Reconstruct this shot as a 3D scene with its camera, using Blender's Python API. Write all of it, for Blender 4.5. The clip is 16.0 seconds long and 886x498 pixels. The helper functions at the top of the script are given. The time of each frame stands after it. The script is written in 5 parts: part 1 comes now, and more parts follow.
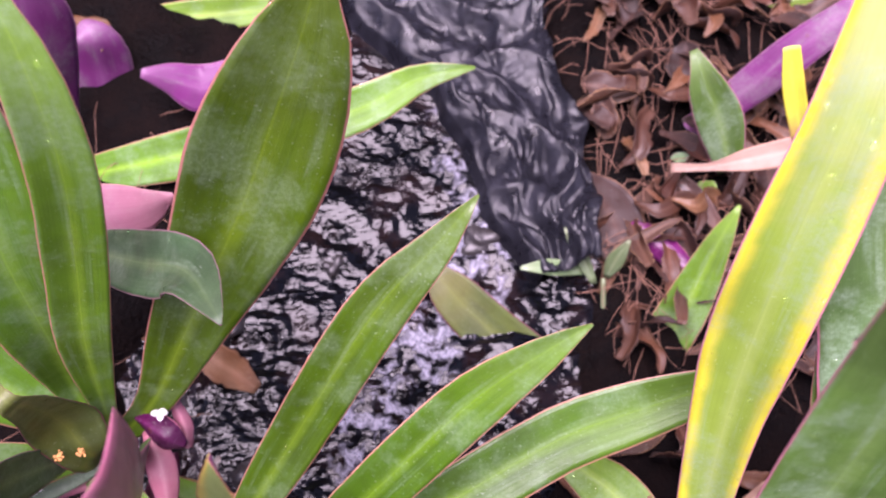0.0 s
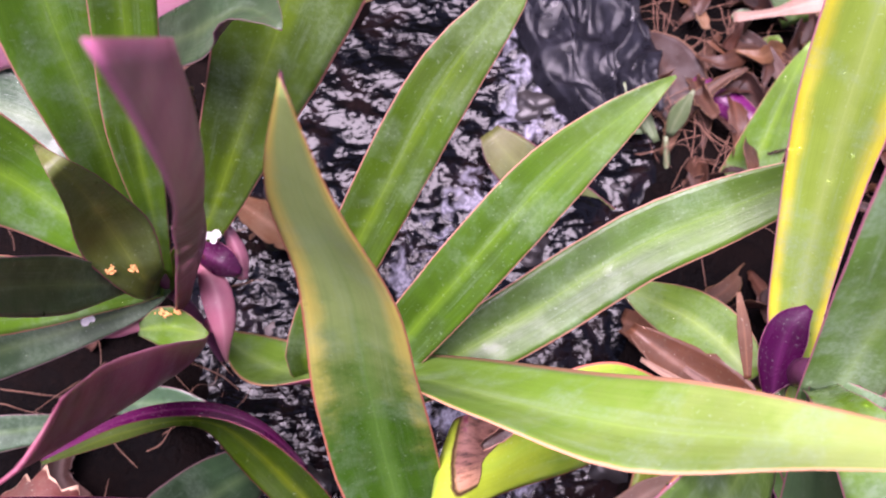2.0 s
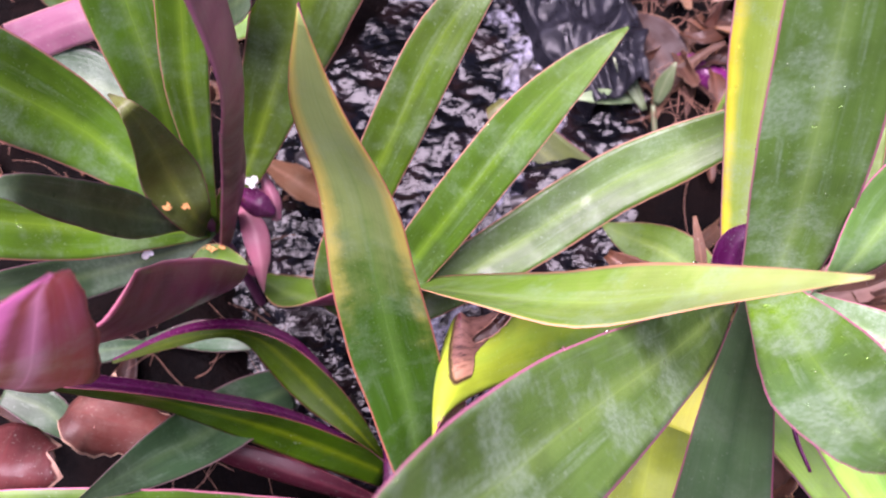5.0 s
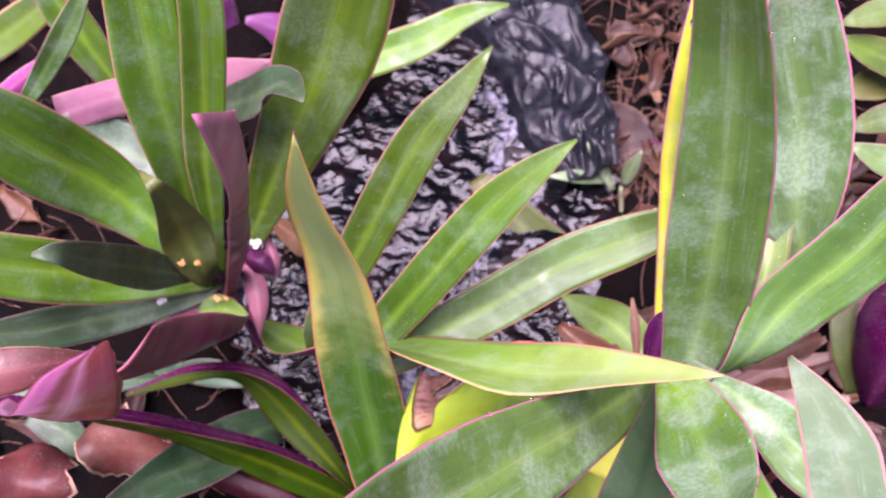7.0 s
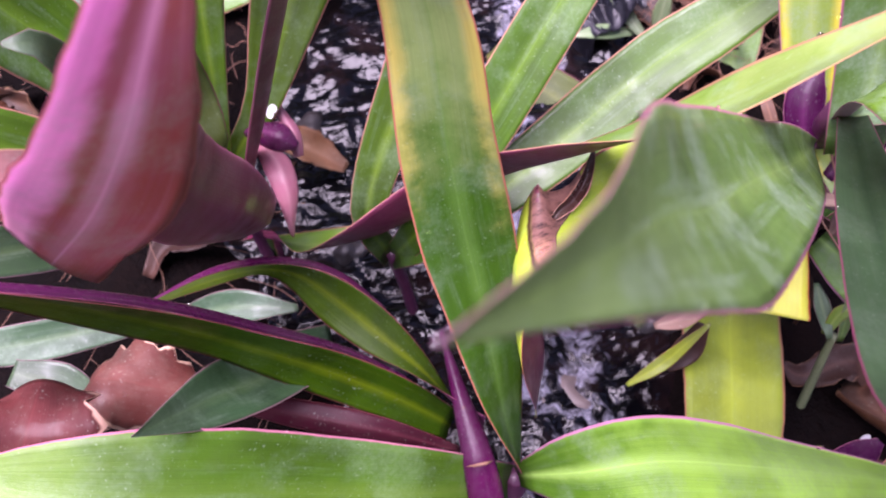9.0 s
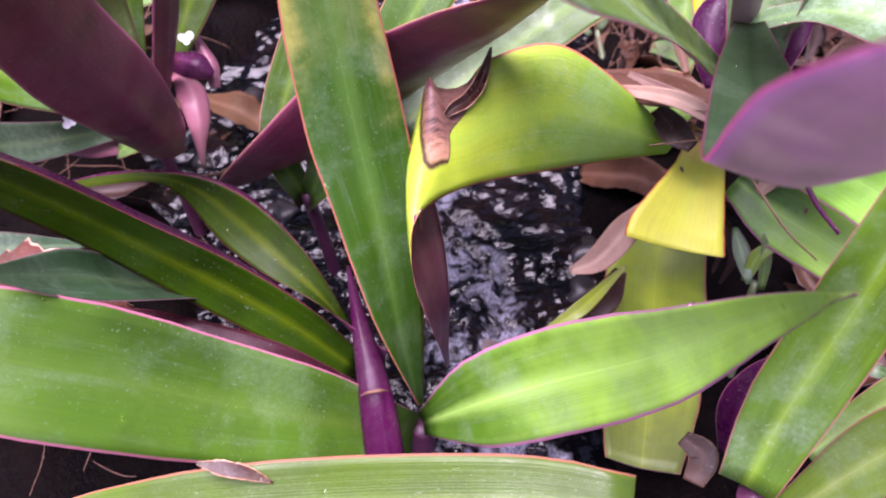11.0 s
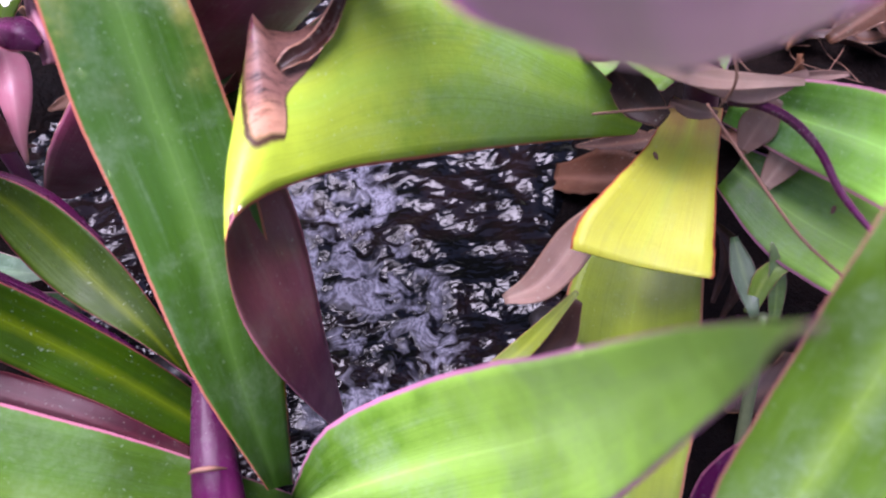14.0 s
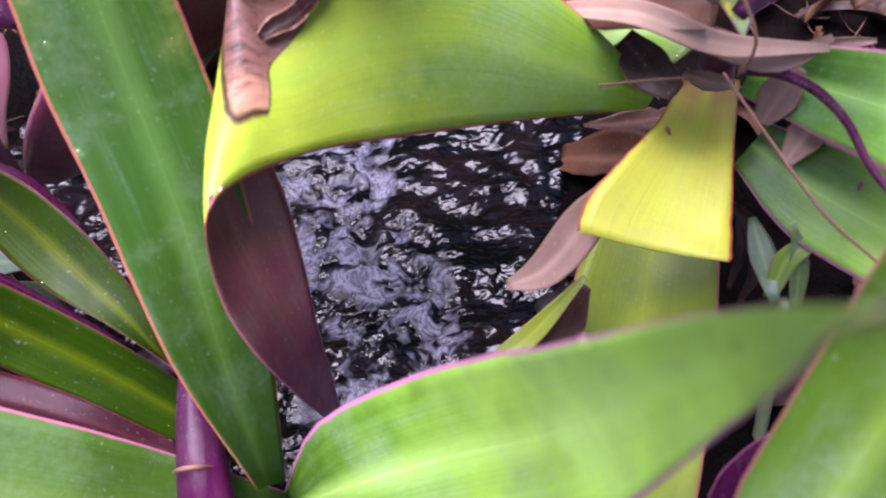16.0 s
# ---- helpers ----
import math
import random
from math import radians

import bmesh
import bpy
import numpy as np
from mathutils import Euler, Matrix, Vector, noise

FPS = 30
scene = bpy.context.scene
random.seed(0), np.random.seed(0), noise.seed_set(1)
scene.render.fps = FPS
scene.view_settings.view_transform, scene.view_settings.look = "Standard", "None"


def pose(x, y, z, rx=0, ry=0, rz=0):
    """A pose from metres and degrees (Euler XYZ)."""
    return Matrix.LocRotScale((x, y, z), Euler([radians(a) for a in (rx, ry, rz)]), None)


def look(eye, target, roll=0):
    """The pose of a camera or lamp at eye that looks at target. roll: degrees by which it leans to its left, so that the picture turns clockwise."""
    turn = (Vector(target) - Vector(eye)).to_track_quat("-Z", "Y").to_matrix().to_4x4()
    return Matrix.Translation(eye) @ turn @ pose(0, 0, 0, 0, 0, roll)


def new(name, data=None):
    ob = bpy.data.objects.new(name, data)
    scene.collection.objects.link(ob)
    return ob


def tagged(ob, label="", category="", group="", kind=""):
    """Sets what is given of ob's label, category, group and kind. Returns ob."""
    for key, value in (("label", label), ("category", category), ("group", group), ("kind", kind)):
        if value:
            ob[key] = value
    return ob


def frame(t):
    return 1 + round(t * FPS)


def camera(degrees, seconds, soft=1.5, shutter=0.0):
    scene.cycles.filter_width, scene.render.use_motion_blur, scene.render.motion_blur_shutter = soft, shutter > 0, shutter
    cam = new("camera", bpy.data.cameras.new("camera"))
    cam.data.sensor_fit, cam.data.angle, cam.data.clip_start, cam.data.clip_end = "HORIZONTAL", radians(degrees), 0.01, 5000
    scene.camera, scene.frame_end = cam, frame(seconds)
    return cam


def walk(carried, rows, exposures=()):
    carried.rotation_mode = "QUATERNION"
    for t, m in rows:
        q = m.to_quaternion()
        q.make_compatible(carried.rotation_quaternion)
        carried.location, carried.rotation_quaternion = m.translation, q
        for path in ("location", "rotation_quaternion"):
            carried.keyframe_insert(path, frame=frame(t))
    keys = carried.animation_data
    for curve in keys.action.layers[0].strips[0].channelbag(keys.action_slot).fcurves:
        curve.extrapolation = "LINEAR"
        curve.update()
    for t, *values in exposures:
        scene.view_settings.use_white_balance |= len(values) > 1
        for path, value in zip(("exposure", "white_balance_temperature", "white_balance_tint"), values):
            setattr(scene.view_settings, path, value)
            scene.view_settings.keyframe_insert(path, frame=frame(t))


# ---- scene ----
EXPO = [(0.0, 1.57, 6200, 47), (8.2, 1.64, 6050, 48), (10.4, 1.68, 5900, 52), (11.3, 1.7, 6050, 43), (12.5, 1.68, 5880, 40), (14.0, 1.78, 5750, 40), (16.0, 1.78, 5780, 38)]
cam = camera(55.0, 16.0, soft=2.1)
walk(cam, [
    (0.0, look((-0.0280, 0.1785, 0.5644), (0.0182, 0.4171, 0.2467), 7.62)),
    (0.5, look((-0.0266, 0.1534, 0.5593), (0.0165, 0.3946, 0.2432), 7.21)),
    (1.0, look((-0.0335, 0.1392, 0.5359), (0.0050, 0.3805, 0.2192), 6.34)),
    (1.5, look((-0.0385, 0.1291, 0.5053), (-0.0031, 0.3684, 0.1867), 5.27)),
    (2.0, look((-0.0449, 0.1098, 0.4759), (-0.0146, 0.3524, 0.1594), 2.60)),
    (2.5, look((-0.0462, 0.0944, 0.4588), (-0.0194, 0.3350, 0.1404), 0.78)),
    (3.0, look((-0.0382, 0.0870, 0.4421), (-0.0167, 0.3277, 0.1234), -1.50)),
    (3.2, look((-0.0412, 0.0849, 0.4354), (-0.0210, 0.3282, 0.1186), -2.34)),
    (5.3, look((-0.0266, 0.0064, 0.5333), (-0.0154, 0.2594, 0.2237), -0.76)),
    (5.5, look((-0.0198, -0.0041, 0.5512), (-0.0094, 0.2514, 0.2436), -0.18)),
    (6.0, look((-0.0009, -0.0253, 0.5933), (0.0051, 0.2344, 0.2891), 0.99)),
    (6.5, look((-0.0047, -0.0377, 0.6181), (0.0008, 0.2233, 0.3150), 1.55)),
    (7.0, look((-0.0085, -0.0124, 0.5866), (0.0001, 0.2496, 0.2845), 1.10)),
    (7.5, look((-0.0576, 0.0067, 0.5212), (-0.0412, 0.2672, 0.2181), -0.97)),
    (8.0, look((-0.0884, -0.0025, 0.4480), (-0.0564, 0.2661, 0.1532), -2.99)),
    (8.2, look((-0.0996, -0.0060, 0.4244), (-0.0618, 0.2653, 0.1329), -3.68)),
    (10.3, look((-0.1116, -0.0612, 0.3875), (-0.0525, 0.2347, 0.1250), -2.97)),
    (10.5, look((-0.0985, -0.0740, 0.3623), (-0.0399, 0.2289, 0.1077), -2.69)),
    (11.0, look((-0.0669, -0.0858, 0.3173), (-0.0146, 0.2261, 0.0723), -1.79)),
    (11.5, look((-0.0396, -0.0911, 0.3044), (0.0088, 0.2269, 0.0667), -1.53)),
    (12.0, look((-0.0343, -0.0919, 0.3080), (0.0194, 0.2267, 0.0722), -1.12)),
    (12.5, look((0.0099, -0.0643, 0.2678), (0.0414, 0.2648, 0.0426), -4.04)),
    (13.0, look((0.0203, -0.0089, 0.2398), (0.0456, 0.3177, 0.0103), -4.95)),
    (13.5, look((0.0273, -0.0012, 0.2253), (0.0481, 0.3291, 0.0007), -5.60)),
    (14.0, look((0.0261, 0.0012, 0.2257), (0.0490, 0.3287, -0.0029), -5.28)),
    (14.5, look((0.0256, 0.0049, 0.2251), (0.0470, 0.3310, -0.0055), -5.36)),
    (15.0, look((0.0280, 0.0102, 0.2225), (0.0442, 0.3364, -0.0084), -6.08)),
    (15.5, look((0.0319, 0.0136, 0.2174), (0.0439, 0.3392, -0.0146), -6.64)),
    (16.0, look((0.0313, 0.0160, 0.2124), (0.0486, 0.3410, -0.0202), -6.29)),
], exposures=EXPO)

cam.data.dof.use_dof, cam.data.dof.focus_distance, cam.data.dof.aperture_fstop = True, 0.4, 12.0


# ---- world and light: bright overcast sky ----
world = bpy.data.worlds.new("sky")
scene.world = world
world.use_nodes = True
wn, wl = world.node_tree.nodes, world.node_tree.links
sky = wn.new("ShaderNodeTexSky")
sky.sky_type, sky.sun_disc = "NISHITA", False
sky.sun_elevation, sky.sun_rotation = radians(68), radians(218)
soften = wn.new("ShaderNodeHueSaturation")
soften.inputs["Saturation"].default_value = 0.8
wl.new(sky.outputs[0], soften.inputs["Color"])
wl.new(soften.outputs[0], wn["Background"].inputs[0])
wn["Background"].inputs[1].default_value = 0.065

sun = new("sun", bpy.data.lights.new("sun", "SUN"))
sun.data.energy, sun.data.angle, sun.data.color = 5.0, radians(50), (1.0, 0.97, 0.93)
sun.matrix_world = look((-0.32, -0.38, 1.4), (0, 0, 0))


# ---- materials ----
def mix(nt, fac, a, b, kind="MIX"):
    n = nt.nodes.new("ShaderNodeMix")
    n.data_type, n.blend_type = "RGBA", kind
    for sock, v in ((n.inputs[0], fac), (n.inputs[6], a), (n.inputs[7], b)):
        if isinstance(v, bpy.types.NodeSocket):
            nt.links.new(v, sock)
        elif isinstance(v, tuple):
            sock.default_value = (*v, 1)
        else:
            sock.default_value = v
    return n.outputs[2]


def calc(nt, op, a, b=0.0, clamp=False):
    n = nt.nodes.new("ShaderNodeMath")
    n.operation, n.use_clamp = op, clamp
    for sock, v in zip(n.inputs, (a, b)):
        if isinstance(v, bpy.types.NodeSocket):
            nt.links.new(v, sock)
        else:
            sock.default_value = v
    return n.outputs[0]


def ramp(nt, v, lo, hi, a=0.0, b=1.0):
    n = nt.nodes.new("ShaderNodeMapRange")
    n.interpolation_type = "SMOOTHSTEP"
    nt.links.new(v, n.inputs[0])
    for i, x in enumerate((lo, hi, a, b)):
        n.inputs[i + 1].default_value = x
    return n.outputs[0]


def grain(nt, vec, scale, detail=3.0, rough=0.55, stretch=None):
    if stretch:
        m = nt.nodes.new("ShaderNodeMapping")
        m.inputs["Scale"].default_value = stretch
        nt.links.new(vec, m.inputs[0])
        vec = m.outputs[0]
    n = nt.nodes.new("ShaderNodeTexNoise")
    nt.links.new(vec, n.inputs["Vector"])
    n.inputs["Scale"].default_value, n.inputs["Detail"].default_value, n.inputs["Roughness"].default_value = scale, detail, rough
    return n.outputs[0]


def shader(name):
    m = bpy.data.materials.new(name)
    m.use_nodes = True
    return m, m.node_tree, m.node_tree.nodes["Principled BSDF"]


def bump(nt, bsdf, height, strength, distance):
    b = nt.nodes.new("ShaderNodeBump")
    b.inputs["Strength"].default_value, b.inputs["Distance"].default_value = strength, distance
    nt.links.new(height, b.inputs["Height"])
    nt.links.new(b.outputs[0], bsdf.inputs["Normal"])


def blade(name, body, tip, rib, margin, rim=0.024, fade=(0.6, 1.0), rough=0.36, sheen_bloom=0.3, spots=0.3, wet=0.5, mottle=0.55, glow=0.22, vary=0.15, patch=None, side=None, lop=False, rib_to=1.0, flank=(0.0, 0.01), gloss=0.42):
    """Leaf skin on UVs (u across, v from base to tip): body to tip colour, lighter midrib, coloured margin, pale wax
    with painted sky sheen, brown flecks; patch: scorched colour on a dried corner; side: colour that the edges take
    over a broad band, from flank on."""
    m, nt, p = shader(name)
    uv = nt.nodes.new("ShaderNodeUVMap").outputs[0]
    obj = nt.nodes.new("ShaderNodeTexCoord").outputs["Object"]
    rnd = nt.nodes.new("ShaderNodeObjectInfo").outputs["Random"]
    s = nt.nodes.new("ShaderNodeSeparateXYZ")
    nt.links.new(uv, s.inputs[0])
    u, v = s.outputs[0], s.outputs[1]
    across = calc(nt, "ABSOLUTE", calc(nt, "SUBTRACT", u, 0.5))
    veins = grain(nt, uv, 1.0, 2.0, 0.5, (70, 1.6, 1))
    broad = grain(nt, uv, 1.0, 2.0, 0.5, (9, 1.1, 1))
    blot = grain(nt, obj, 55.0, 4.0, 0.6)
    fine = grain(nt, obj, 420.0, 3.0, 0.6)
    wob = calc(nt, "MULTIPLY", calc(nt, "SUBTRACT", blot, 0.5), 0.35)
    vw = calc(nt, "ADD", v, wob)
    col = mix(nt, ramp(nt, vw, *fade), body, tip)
    if side:
        band = ramp(nt, calc(nt, "ADD", calc(nt, "SUBTRACT", 1.1, u) if lop else across, calc(nt, "MULTIPLY", wob, 0.5)), 0.26, 0.44)
        col = mix(nt, calc(nt, "MULTIPLY", band, ramp(nt, vw, *flank)), col, side)
    dark = tuple(c * 0.45 for c in body)
    large = grain(nt, obj, 17.0, 3.0, 0.55)
    col = mix(nt, ramp(nt, large, 0.42, 0.66, 0.0, mottle), col, dark)
    col = mix(nt, ramp(nt, blot, 0.42, 0.72, 0.0, mottle), col, mix(nt, 0.5, col, dark))
    col = mix(nt, ramp(nt, broad, 0.45, 0.75, 0.0, 0.22), col, mix(nt, 0.5, col, rib))
    streak = grain(nt, uv, 1.0, 3.0, 0.6, (26, 1.2, 1))
    col = mix(nt, ramp(nt, streak, 0.48, 0.75, 0.0, 0.14), col, dark)
    col = mix(nt, ramp(nt, veins, 0.35, 0.75, 0.0, 0.1), col, dark)
    soft = calc(nt, "MULTIPLY", ramp(nt, calc(nt, "ADD", across, calc(nt, "MULTIPLY", wob, 0.3)), 0.0, 0.15, 0.5, 0.0), ramp(nt, vw, 0.25, rib_to, 1.0, 0.25 if rib_to == 1 else 0.0))
    col = mix(nt, soft, col, rib)
    col = mix(nt, ramp(nt, across, 0.0, 0.02, 0.3, 0.0), col, rib)
    # this pale film paints patches of sky sheen along with the wax
    smear = grain(nt, uv, 1.0, 4.0, 0.65, (5, 2.2, 1))
    film = calc(nt, "MAXIMUM", ramp(nt, grain(nt, obj, 24.0, 5.0, 0.65), 0.46, 0.62), ramp(nt, smear, 0.5, 0.7))
    wax_sheen = calc(nt, "MULTIPLY", film, sheen_bloom * 0.62)
    wax_sheen = calc(nt, "MULTIPLY", wax_sheen, ramp(nt, fine, 0.38, 0.62, 0.5, 1.0))
    col = mix(nt, wax_sheen, col, (0.3, 0.4, 0.3))
    pits = ramp(nt, grain(nt, obj, 620.0, 2.0, 0.5), 0.64, 0.74, 0.0, 0.4)
    col = mix(nt, calc(nt, "MULTIPLY", pits, ramp(nt, large, 0.35, 0.6, 0.2, 1.0)), col, mix(nt, 0.35, col, (0.6, 0.72, 0.6)))
    fleck = ramp(nt, grain(nt, obj, 105.0, 1.0, 0.4), 0.79, 0.82, 0.0, spots)
    col = mix(nt, fleck, col, (0.16, 0.07, 0.025))
    edge = ramp(nt, calc(nt, "ADD", across, calc(nt, "MULTIPLY", calc(nt, "SUBTRACT", fine, 0.5), 0.012)), 0.5 - rim, 0.5 - rim * 0.45)
    col = mix(nt, edge, col, margin)
    if patch:
        reach = calc(nt, "ADD", ramp(nt, u, 0.1, 0.5, 0.006, 0.02), ramp(nt, u, 0.52, 0.95, 0.0, 0.06))
        over = calc(nt, "ADD", calc(nt, "SUBTRACT", v, calc(nt, "SUBTRACT", 0.476, reach)), calc(nt, "MULTIPLY", wob, 0.02))
        dry = calc(nt, "MULTIPLY", ramp(nt, over, 0.0, 0.004), ramp(nt, calc(nt, "ADD", v, calc(nt, "MULTIPLY", wob, 0.1)), 0.495, 0.515, 1.0, 0.0))
        dry = calc(nt, "MULTIPLY", dry, ramp(nt, calc(nt, "ADD", u, calc(nt, "MULTIPLY", wob, 0.3)), 0.27, 0.36))
        ridges = grain(nt, uv, 1.0, 4.0, 0.7, (22, 40, 1))
        rind = mix(nt, ramp(nt, calc(nt, "ADD", u, wob), 0.4, 0.58), (0.5, 0.27, 0.18), patch)
        col = mix(nt, dry, col, mix(nt, ramp(nt, ridges, 0.42, 0.74, 0.0, 0.95), rind, mix(nt, ramp(nt, u, 0.4, 0.55), (0.3, 0.14, 0.09), (0.02, 0.009, 0.007))))
        rim_line = calc(nt, "MULTIPLY", calc(nt, "MULTIPLY", dry, calc(nt, "SUBTRACT", 1.0, dry)), 4.0, True)
        col = mix(nt, rim_line, col, (0.05, 0.02, 0.012))
    shade = nt.nodes.new("ShaderNodeHueSaturation")
    nt.links.new(col, shade.inputs["Color"])
    nt.links.new(ramp(nt, rnd, 0, 1, 1 - vary, 1 + vary), shade.inputs["Value"])
    nt.links.new(ramp(nt, rnd, 0, 1, 0.488, 0.506), shade.inputs["Hue"])
    col = shade.outputs[0]
    nt.links.new(col, p.inputs["Base Color"])
    nt.links.new(ramp(nt, blot, 0.3, 0.7, rough * 0.85, rough * 1.4), p.inputs["Roughness"])
    p.inputs["Specular IOR Level"].default_value = gloss
    shade.inputs["Saturation"].default_value = 1.08
    nt.links.new(ramp(nt, grain(nt, obj, 30.0, 4.0, 0.65), 0.54, 0.66, 0.0, wet), p.inputs["Coat Weight"])
    p.inputs["Coat Roughness"].default_value = 0.16
    bump(nt, p, calc(nt, "ADD", calc(nt, "MULTIPLY", calc(nt, "ADD", veins, streak), 0.6), calc(nt, "MULTIPLY", fine, 0.6)), 0.32, 0.0008)
    if glow:
        tr = nt.nodes.new("ShaderNodeBsdfTranslucent")
        nt.links.new(col, tr.inputs[0])
        mx = nt.nodes.new("ShaderNodeMixShader")
        mx.inputs[0].default_value = glow
        nt.links.new(p.outputs[0], mx.inputs[1])
        nt.links.new(tr.outputs[0], mx.inputs[2])
        nt.links.new(mx.outputs[0], nt.nodes["Material Output"].inputs[0])
    return m


PINK = (0.42, 0.16, 0.22)
ROSE = (0.42, 0.2, 0.16)
plum = blade("plum_underside", (0.13, 0.03, 0.08), (0.17, 0.045, 0.10), (0.22, 0.06, 0.14), PINK, sheen_bloom=0.12, spots=0.2, glow=0.1)
maroon = blade("maroon_underside", (0.25, 0.055, 0.1), (0.34, 0.1, 0.14), (0.32, 0.09, 0.15), PINK, sheen_bloom=0.14, spots=0.4, glow=0.1)
pale_pink = blade("pink_underside", mottle=0.4, body=(0.3, 0.12, 0.17), tip=(0.42, 0.2, 0.23), rib=(0.36, 0.18, 0.22), margin=(0.42, 0.24, 0.2), sheen_bloom=0.2, spots=0.3)
magenta = blade("magenta_underside", mottle=0.4, body=(0.32, 0.07, 0.21), tip=(0.42, 0.13, 0.28), rib=(0.45, 0.18, 0.3), margin=(0.6, 0.3, 0.3), rim=0.04, sheen_bloom=0.25, spots=0.4, glow=0.3)
violet = blade("violet_sheath", (0.11, 0.016, 0.075), (0.16, 0.03, 0.1), (0.2, 0.05, 0.14), PINK, sheen_bloom=0.1, spots=0.15, rough=0.25, glow=0.05)
purple = blade("purple_underside", (0.055, 0.007, 0.037), (0.1, 0.018, 0.07), (0.13, 0.03, 0.09), PINK, sheen_bloom=0.06, spots=0.2, rough=0.25, wet=0.12, gloss=0.2)
rosy = blade("rosy_bract", mottle=0.3, body=(0.42, 0.16, 0.2), tip=(0.52, 0.25, 0.27), rib=(0.5, 0.26, 0.28), margin=PINK, sheen_bloom=0.15, spots=0.3)
lilac = blade("lilac_underside", mottle=0.15, body=(0.56, 0.34, 0.43), tip=(0.58, 0.33, 0.48), rib=(0.42, 0.26, 0.32), margin=(0.62, 0.36, 0.56), rim=0.06, sheen_bloom=0.1, spots=0.1, glow=0.45)
green = blade("mid_green", (0.092, 0.198, 0.024), (0.15, 0.275, 0.048), (0.24, 0.42, 0.055), ROSE, sheen_bloom=0.45)
deep = blade("deep_green", (0.05, 0.108, 0.01), (0.095, 0.165, 0.028), (0.15, 0.26, 0.03), ROSE, sheen_bloom=0.3)
dark = blade("dark_green", (0.042, 0.088, 0.04), (0.07, 0.115, 0.06), (0.12, 0.19, 0.08), (0.25, 0.14, 0.16), sheen_bloom=0.35)
olive = blade("olive_green", (0.082, 0.115, 0.027), (0.125, 0.128, 0.035), (0.18, 0.22, 0.048), (0.18, 0.06, 0.08), sheen_bloom=0.12)
lime = blade("lime_green", mottle=0.35, body=(0.14, 0.26, 0.04), tip=(0.36, 0.45, 0.16), rib=(0.28, 0.42, 0.12), margin=(0.6, 0.32, 0.2), rim=0.05, sheen_bloom=0.5)
tipped = blade("yellow_tipped", mottle=0.2, body=(0.038, 0.115, 0.014), tip=(0.32, 0.44, 0.16), rib=(0.12, 0.26, 0.06), margin=(0.5, 0.2, 0.13), fade=(0.42, 0.8), rim=0.025, glow=0.3, sheen_bloom=0.32, side=(0.62, 0.56, 0.15), flank=(0.42, 0.7), rib_to=0.9)
dull_lime = blade("dull_lime", mottle=0.4, body=(0.07, 0.135, 0.014), tip=(0.1, 0.165, 0.025), rib=(0.13, 0.21, 0.035), margin=(0.35, 0.16, 0.1), rim=0.035, spots=0.6, sheen_bloom=0.1)
fresh = blade("fresh_green", (0.14, 0.25, 0.04), (0.2, 0.32, 0.08), (0.33, 0.45, 0.13), ROSE, sheen_bloom=0.4)
grey = blade("grey_green", (0.085, 0.17, 0.04), (0.14, 0.22, 0.08), (0.2, 0.33, 0.09), PINK, sheen_bloom=0.7)
sheen = blade("sheeny_green", (0.105, 0.2, 0.045), (0.15, 0.24, 0.08), (0.22, 0.34, 0.11), PINK, sheen_bloom=0.68, mottle=0.5)
moss = blade("yellowish_green", mottle=0.5, body=(0.2, 0.255, 0.034), tip=(0.12, 0.15, 0.032), rib=(0.31, 0.38, 0.05), margin=(0.28, 0.12, 0.08), sheen_bloom=0.15, spots=0.45)
yellow = blade("yellow_leaf", mottle=0.2, body=(0.42, 0.29, 0.1), tip=(0.6, 0.64, 0.09), rib=(0.5, 0.62, 0.1), margin=(0.45, 0.14, 0.07), fade=(0.05, 0.42), sheen_bloom=0.15, spots=0.2)
yellow_edged = blade("yellow_edged", mottle=0.25, body=(0.26, 0.37, 0.07), tip=(0.46, 0.5, 0.2), rib=(0.36, 0.45, 0.15), margin=(0.55, 0.24, 0.3), side=(0.66, 0.6, 0.08), sheen_bloom=0.6, glow=0.35)
burnt = blade("scorched_lime", mottle=0.3, body=(0.19, 0.33, 0.045), tip=(0.46, 0.58, 0.07), rib=(0.3, 0.46, 0.07), margin=(0.42, 0.13, 0.1), sheen_bloom=0.35, fade=(0.22, 0.42), patch=(0.2, 0.1, 0.08))
dead = blade("withered", (0.03, 0.011, 0.006), (0.06, 0.025, 0.013), (0.075, 0.033, 0.018), (0.2, 0.11, 0.06), sheen_bloom=0.03, spots=0.5, rough=0.6, glow=0.03, rim=0.02, wet=0.12, vary=0.5)
scorched = blade("scorched_brown", (0.05, 0.02, 0.014), (0.09, 0.04, 0.028), (0.03, 0.012, 0.01), (0.42, 0.23, 0.15), rim=0.09, fade=(0.5, 0.9), sheen_bloom=0.15, rough=0.25, glow=0.0)
straw = blade("dry_brown", (0.065, 0.026, 0.014), (0.13, 0.058, 0.032), (0.13, 0.06, 0.036), (0.08, 0.034, 0.018), sheen_bloom=0.03, spots=0.6, rough=0.5, glow=0.1, vary=0.5)
pale_straw = blade("dry_straw", (0.32, 0.2, 0.15), (0.44, 0.29, 0.225), (0.44, 0.3, 0.23), (0.18, 0.09, 0.055), sheen_bloom=0.15, spots=0.5, rough=0.6, glow=0.1, vary=0.4)
